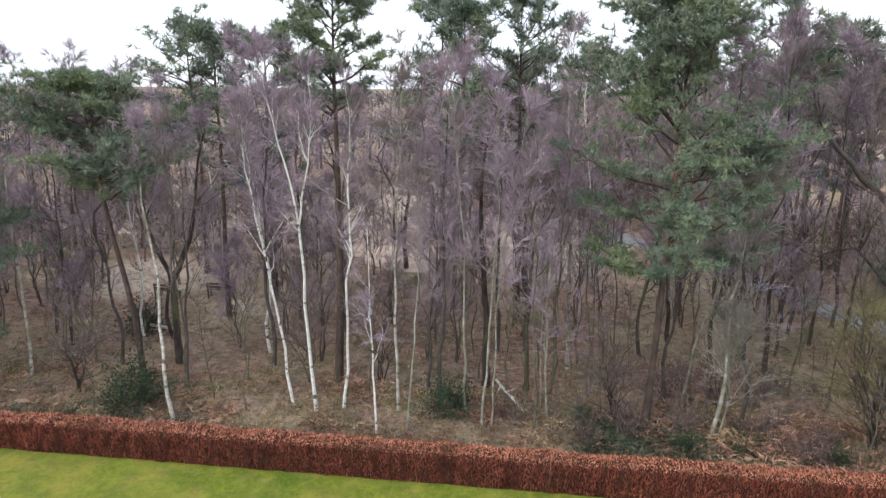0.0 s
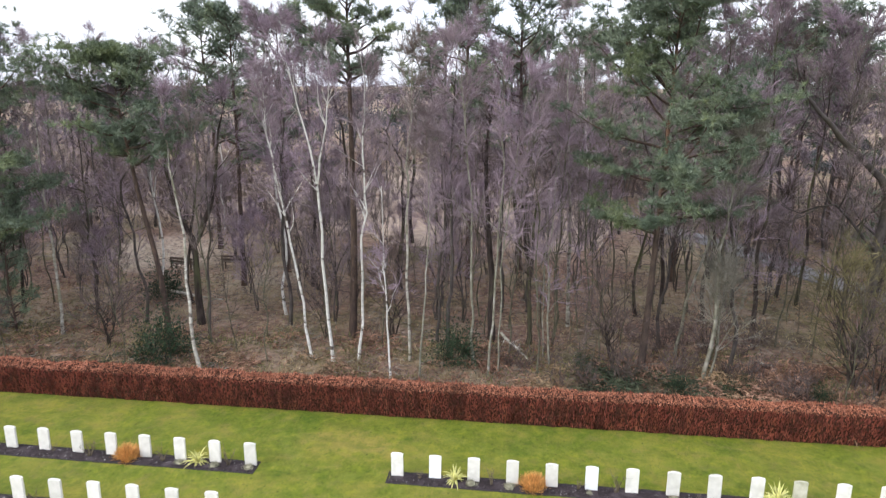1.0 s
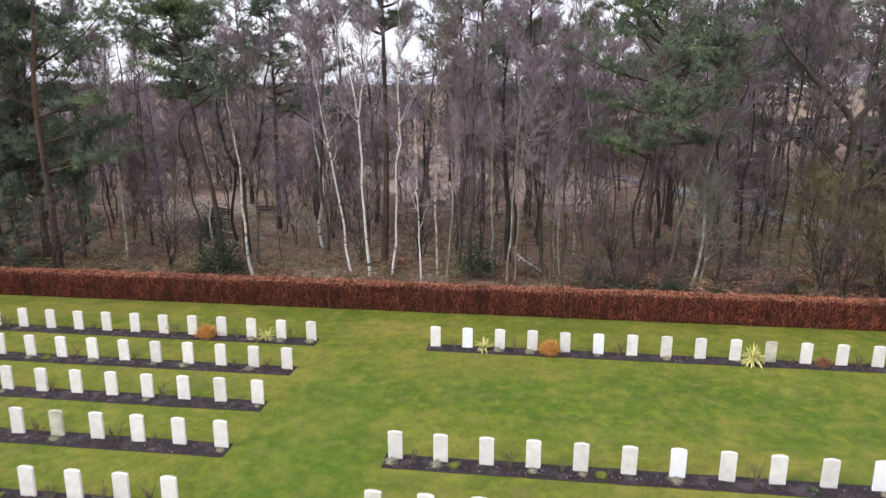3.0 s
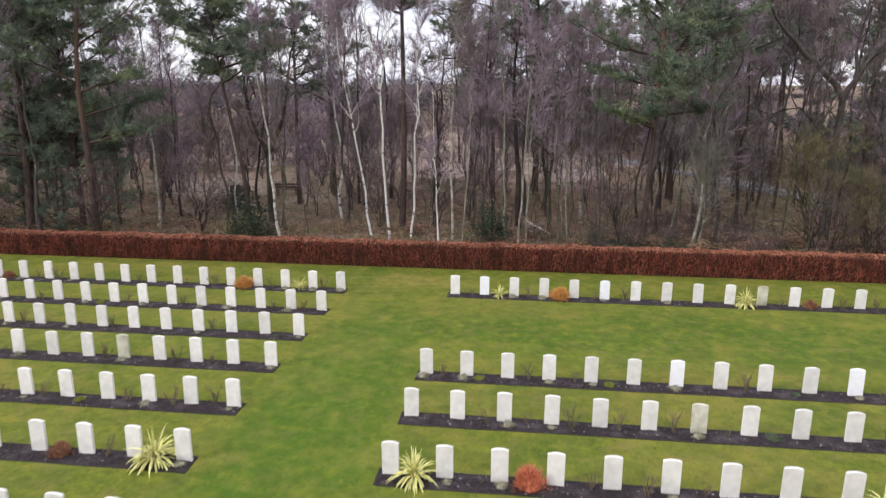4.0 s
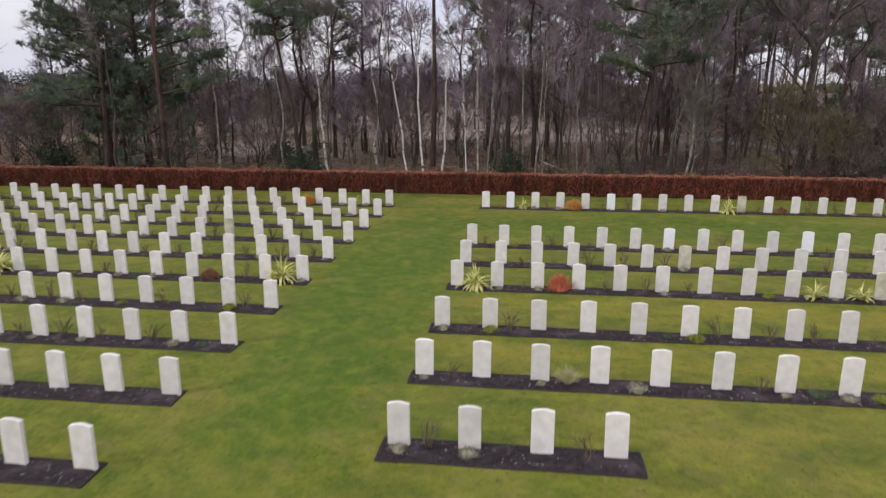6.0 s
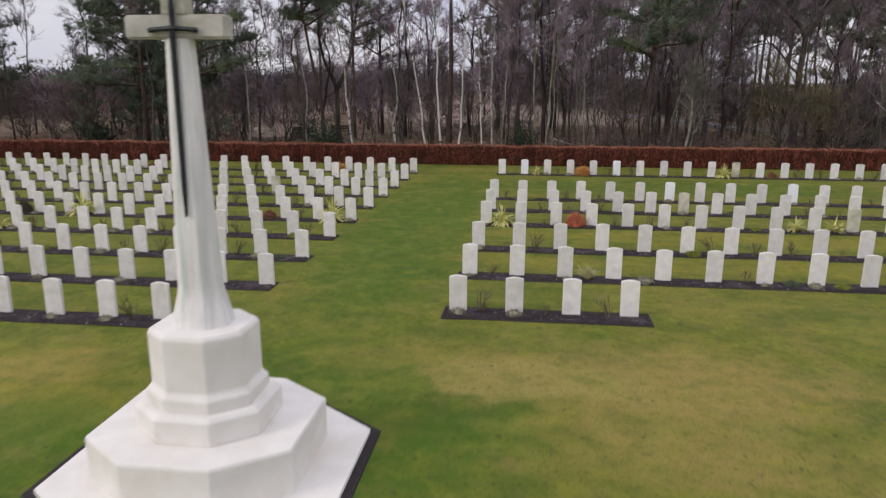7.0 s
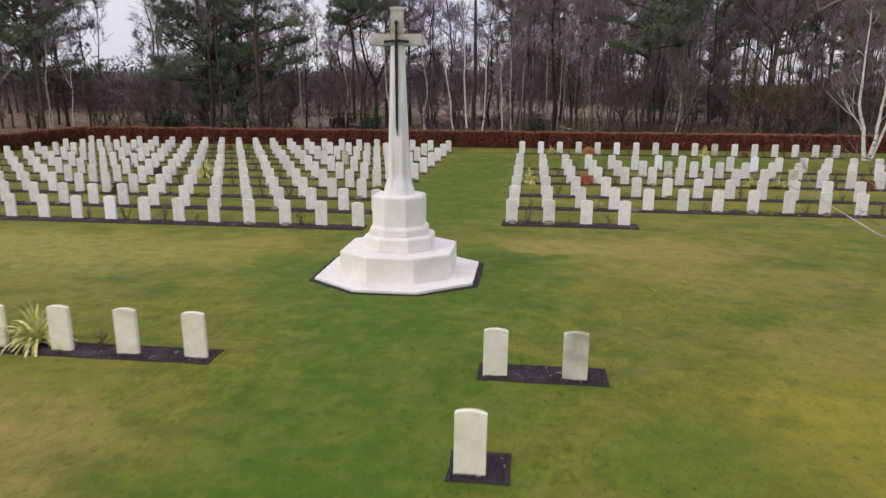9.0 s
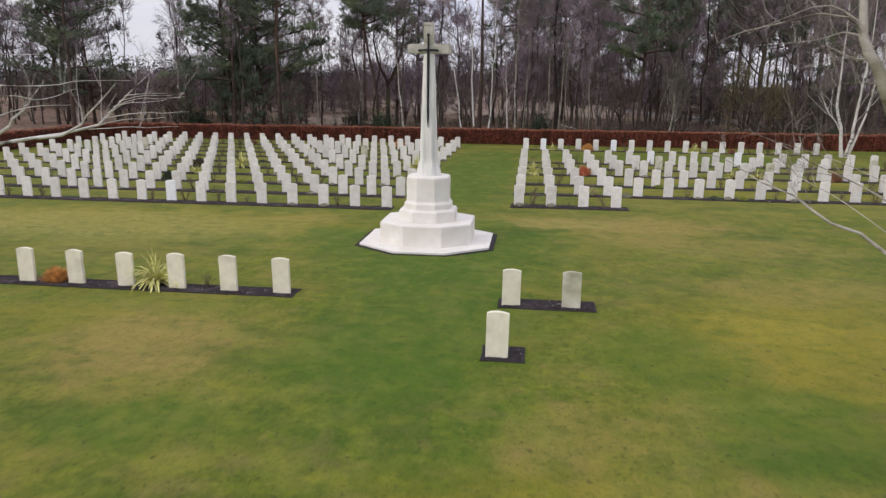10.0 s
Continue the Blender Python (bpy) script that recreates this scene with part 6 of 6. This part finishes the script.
brushwood("brushwood", 61, 15000, 17, 48, 21, 44, 4.2, "dense brown leafless brushwood under the trees", DARKTWIG)
brushwood("back_brush", 65, 15000, -1, 21, 43, 60, 5.2, "dense dark brushwood at the back of the clearing", DARKTWIG)
brushwood("edge_tangle", 67, 9000, 3, 31, 11.4, 19, 1.5, "low tangle of bare stems behind the hedge", DARKTWIG)
brushwood("edge_brush", 64, 9000, 23, 46, 12.6, 19, 3.6, "dense brown brush at the wood's edge", DARKTWIG)
brushwood("bank_brush", 66, 26000, -70, -20, 35, 48, 5.2, "tall dark brushwood along the edge of the heath", DARKTWIG)
brushwood("heath_brush", 62, 16000, -62, 8, 44, 76, 4.0, "brown leafless brush at the back of the heath", DARKTWIG)
brushwood("low_brush", 63, 8000, -44, 6, 21, 50, 1.3, "low dark brush and brambles on the heath", DARKTWIG)


def fallen_log(x, y, length, turn, r, z):
    B = Builder()
    rng = np.random.default_rng(int(abs(x * 10)))
    pts = wander(rng, (-length / 2, 0, 0), (1, 0, 0.05), length, 7, 0.05)
    B.tube(pts, np.linspace(r, r * 0.5, 8), 7)
    for _ in range(4):
        p, ax = along(pts, rng.random())
        B.tube(wander(rng, p, side_dir(rng, ax, 1.0), 0.5, 2, 0.1), (r * 0.4, r * 0.3, r * 0.1), 4)
    ob = tagged(new("fallen_log", B.mesh("fallen_log", BIRCH)), "pale fallen birch stem leaning in the undergrowth", "log")
    ob.matrix_basis = pose(x, y, ground_z(x, y) + z, 0, 14, turn)


fallen_log(3.45, 14.3, 2.7, -62, 0.07, 0.42)
fallen_log(-14.0, 20.6, 3.2, 15, 0.09, 0.25)
fallen_log(14.5, 14.6, 2.4, 30, 0.06, 0.2)


# ---------------------------------------------------------------- benches in the wood
def plank(sx, sy, sz):
    bm = bmesh.new()
    bmesh.ops.create_cube(bm, size=1, matrix=Matrix.Diagonal((sx, sy, sz, 1)))
    bmesh.ops.bevel(bm, geom=bm.edges[:], offset=min(sx, sy, sz) * 0.15, segments=1, affect="EDGES")
    return bm


def bench(x, y, turn):
    ob = tagged(new("park_bench"), "weathered dark wooden bench in the wood", "bench", "benches in the wood")
    ob.matrix_basis = pose(x, y, ground_z(x, y), 0, 0, turn)
    seat, back = from_bm("seat_plank", plank(1.7, 0.13, 0.05), WOOD), from_bm("back_plank", plank(1.7, 0.04, 0.15), WOOD)
    leg, rear = from_bm("bench_leg", plank(0.09, 0.09, 0.55), WOOD), from_bm("rear_post", plank(0.09, 0.08, 1.05), WOOD)
    for k in range(3):
        part("seat_plank", seat, ob, m=pose(0, -0.18 + 0.16 * k, 0.46))
    for k in range(2):
        part("back_plank", back, ob, m=pose(0, 0.26 + 0.02 * k, 0.66 + 0.2 * k, -6))
    for sx in (-0.72, 0.72):
        part("leg", leg, ob, m=pose(sx, -0.18, 0.17))
        part("post", rear, ob, m=pose(sx, 0.33, 0.4, -4))


bench(-15.1, 27.8, 185)
bench(-18.5, 27.5, 172)


# ---------------------------------------------------------------- far woods
def far_woods(seed, count, dist, depth, h, blade):
    """Far belt of trees round the horizon."""
    rng = np.random.default_rng(seed)
    P, Q, TP, TQ = [], [], [], []
    for _ in range(count):
        a = rng.uniform(-0.95, 0.75)
        r = dist + depth * rng.random()
        x, y = r * math.sin(a), r * math.cos(a)
        z = ground_z(x, y)
        hh = h * rng.uniform(0.55, 1.4) * (1 - 0.72 * smoothstep(0.03, 0.16, a))
        n = 120
        d = rng.normal(size=(n, 3))
        d /= np.linalg.norm(d, axis=1)[:, None]
        rad = rng.random((n, 1)) ** 0.4
        c = np.array((x, y, z + hh * 0.58)) + d * rad * np.array((hh * 0.62, hh * 0.62, hh * 0.42))
        e = rng.normal(size=(n, 3)) + np.array((0, 0, 0.6))
        e /= np.linalg.norm(e, axis=1)[:, None]
        P.extend(c)
        Q.extend(c + e * blade * rng.uniform(0.6, 1.3, (n, 1)))
        TP.append((x, y, z - 0.3))
        TQ.append((x, y, z + hh * 0.95))
    B = Builder()
    B.blades(P, Q, blade * 0.26)
    B.spikes(TP, TQ, 0.22)
    return B


FW = far_woods(51, 480, 230, 180, 6.4, 0.75)
tagged(new("far_woods", FW.mesh("far_woods", FARWOOD)), "hazy dark belt of woodland on the horizon", "woodland", kind="stuff")
FW = far_woods(52, 380, 80, 70, 5.2, 0.5)
tagged(new("far_scrub", FW.mesh("far_scrub", FARWOOD)), "low brown scrub beyond the heath", "scrub", kind="stuff")
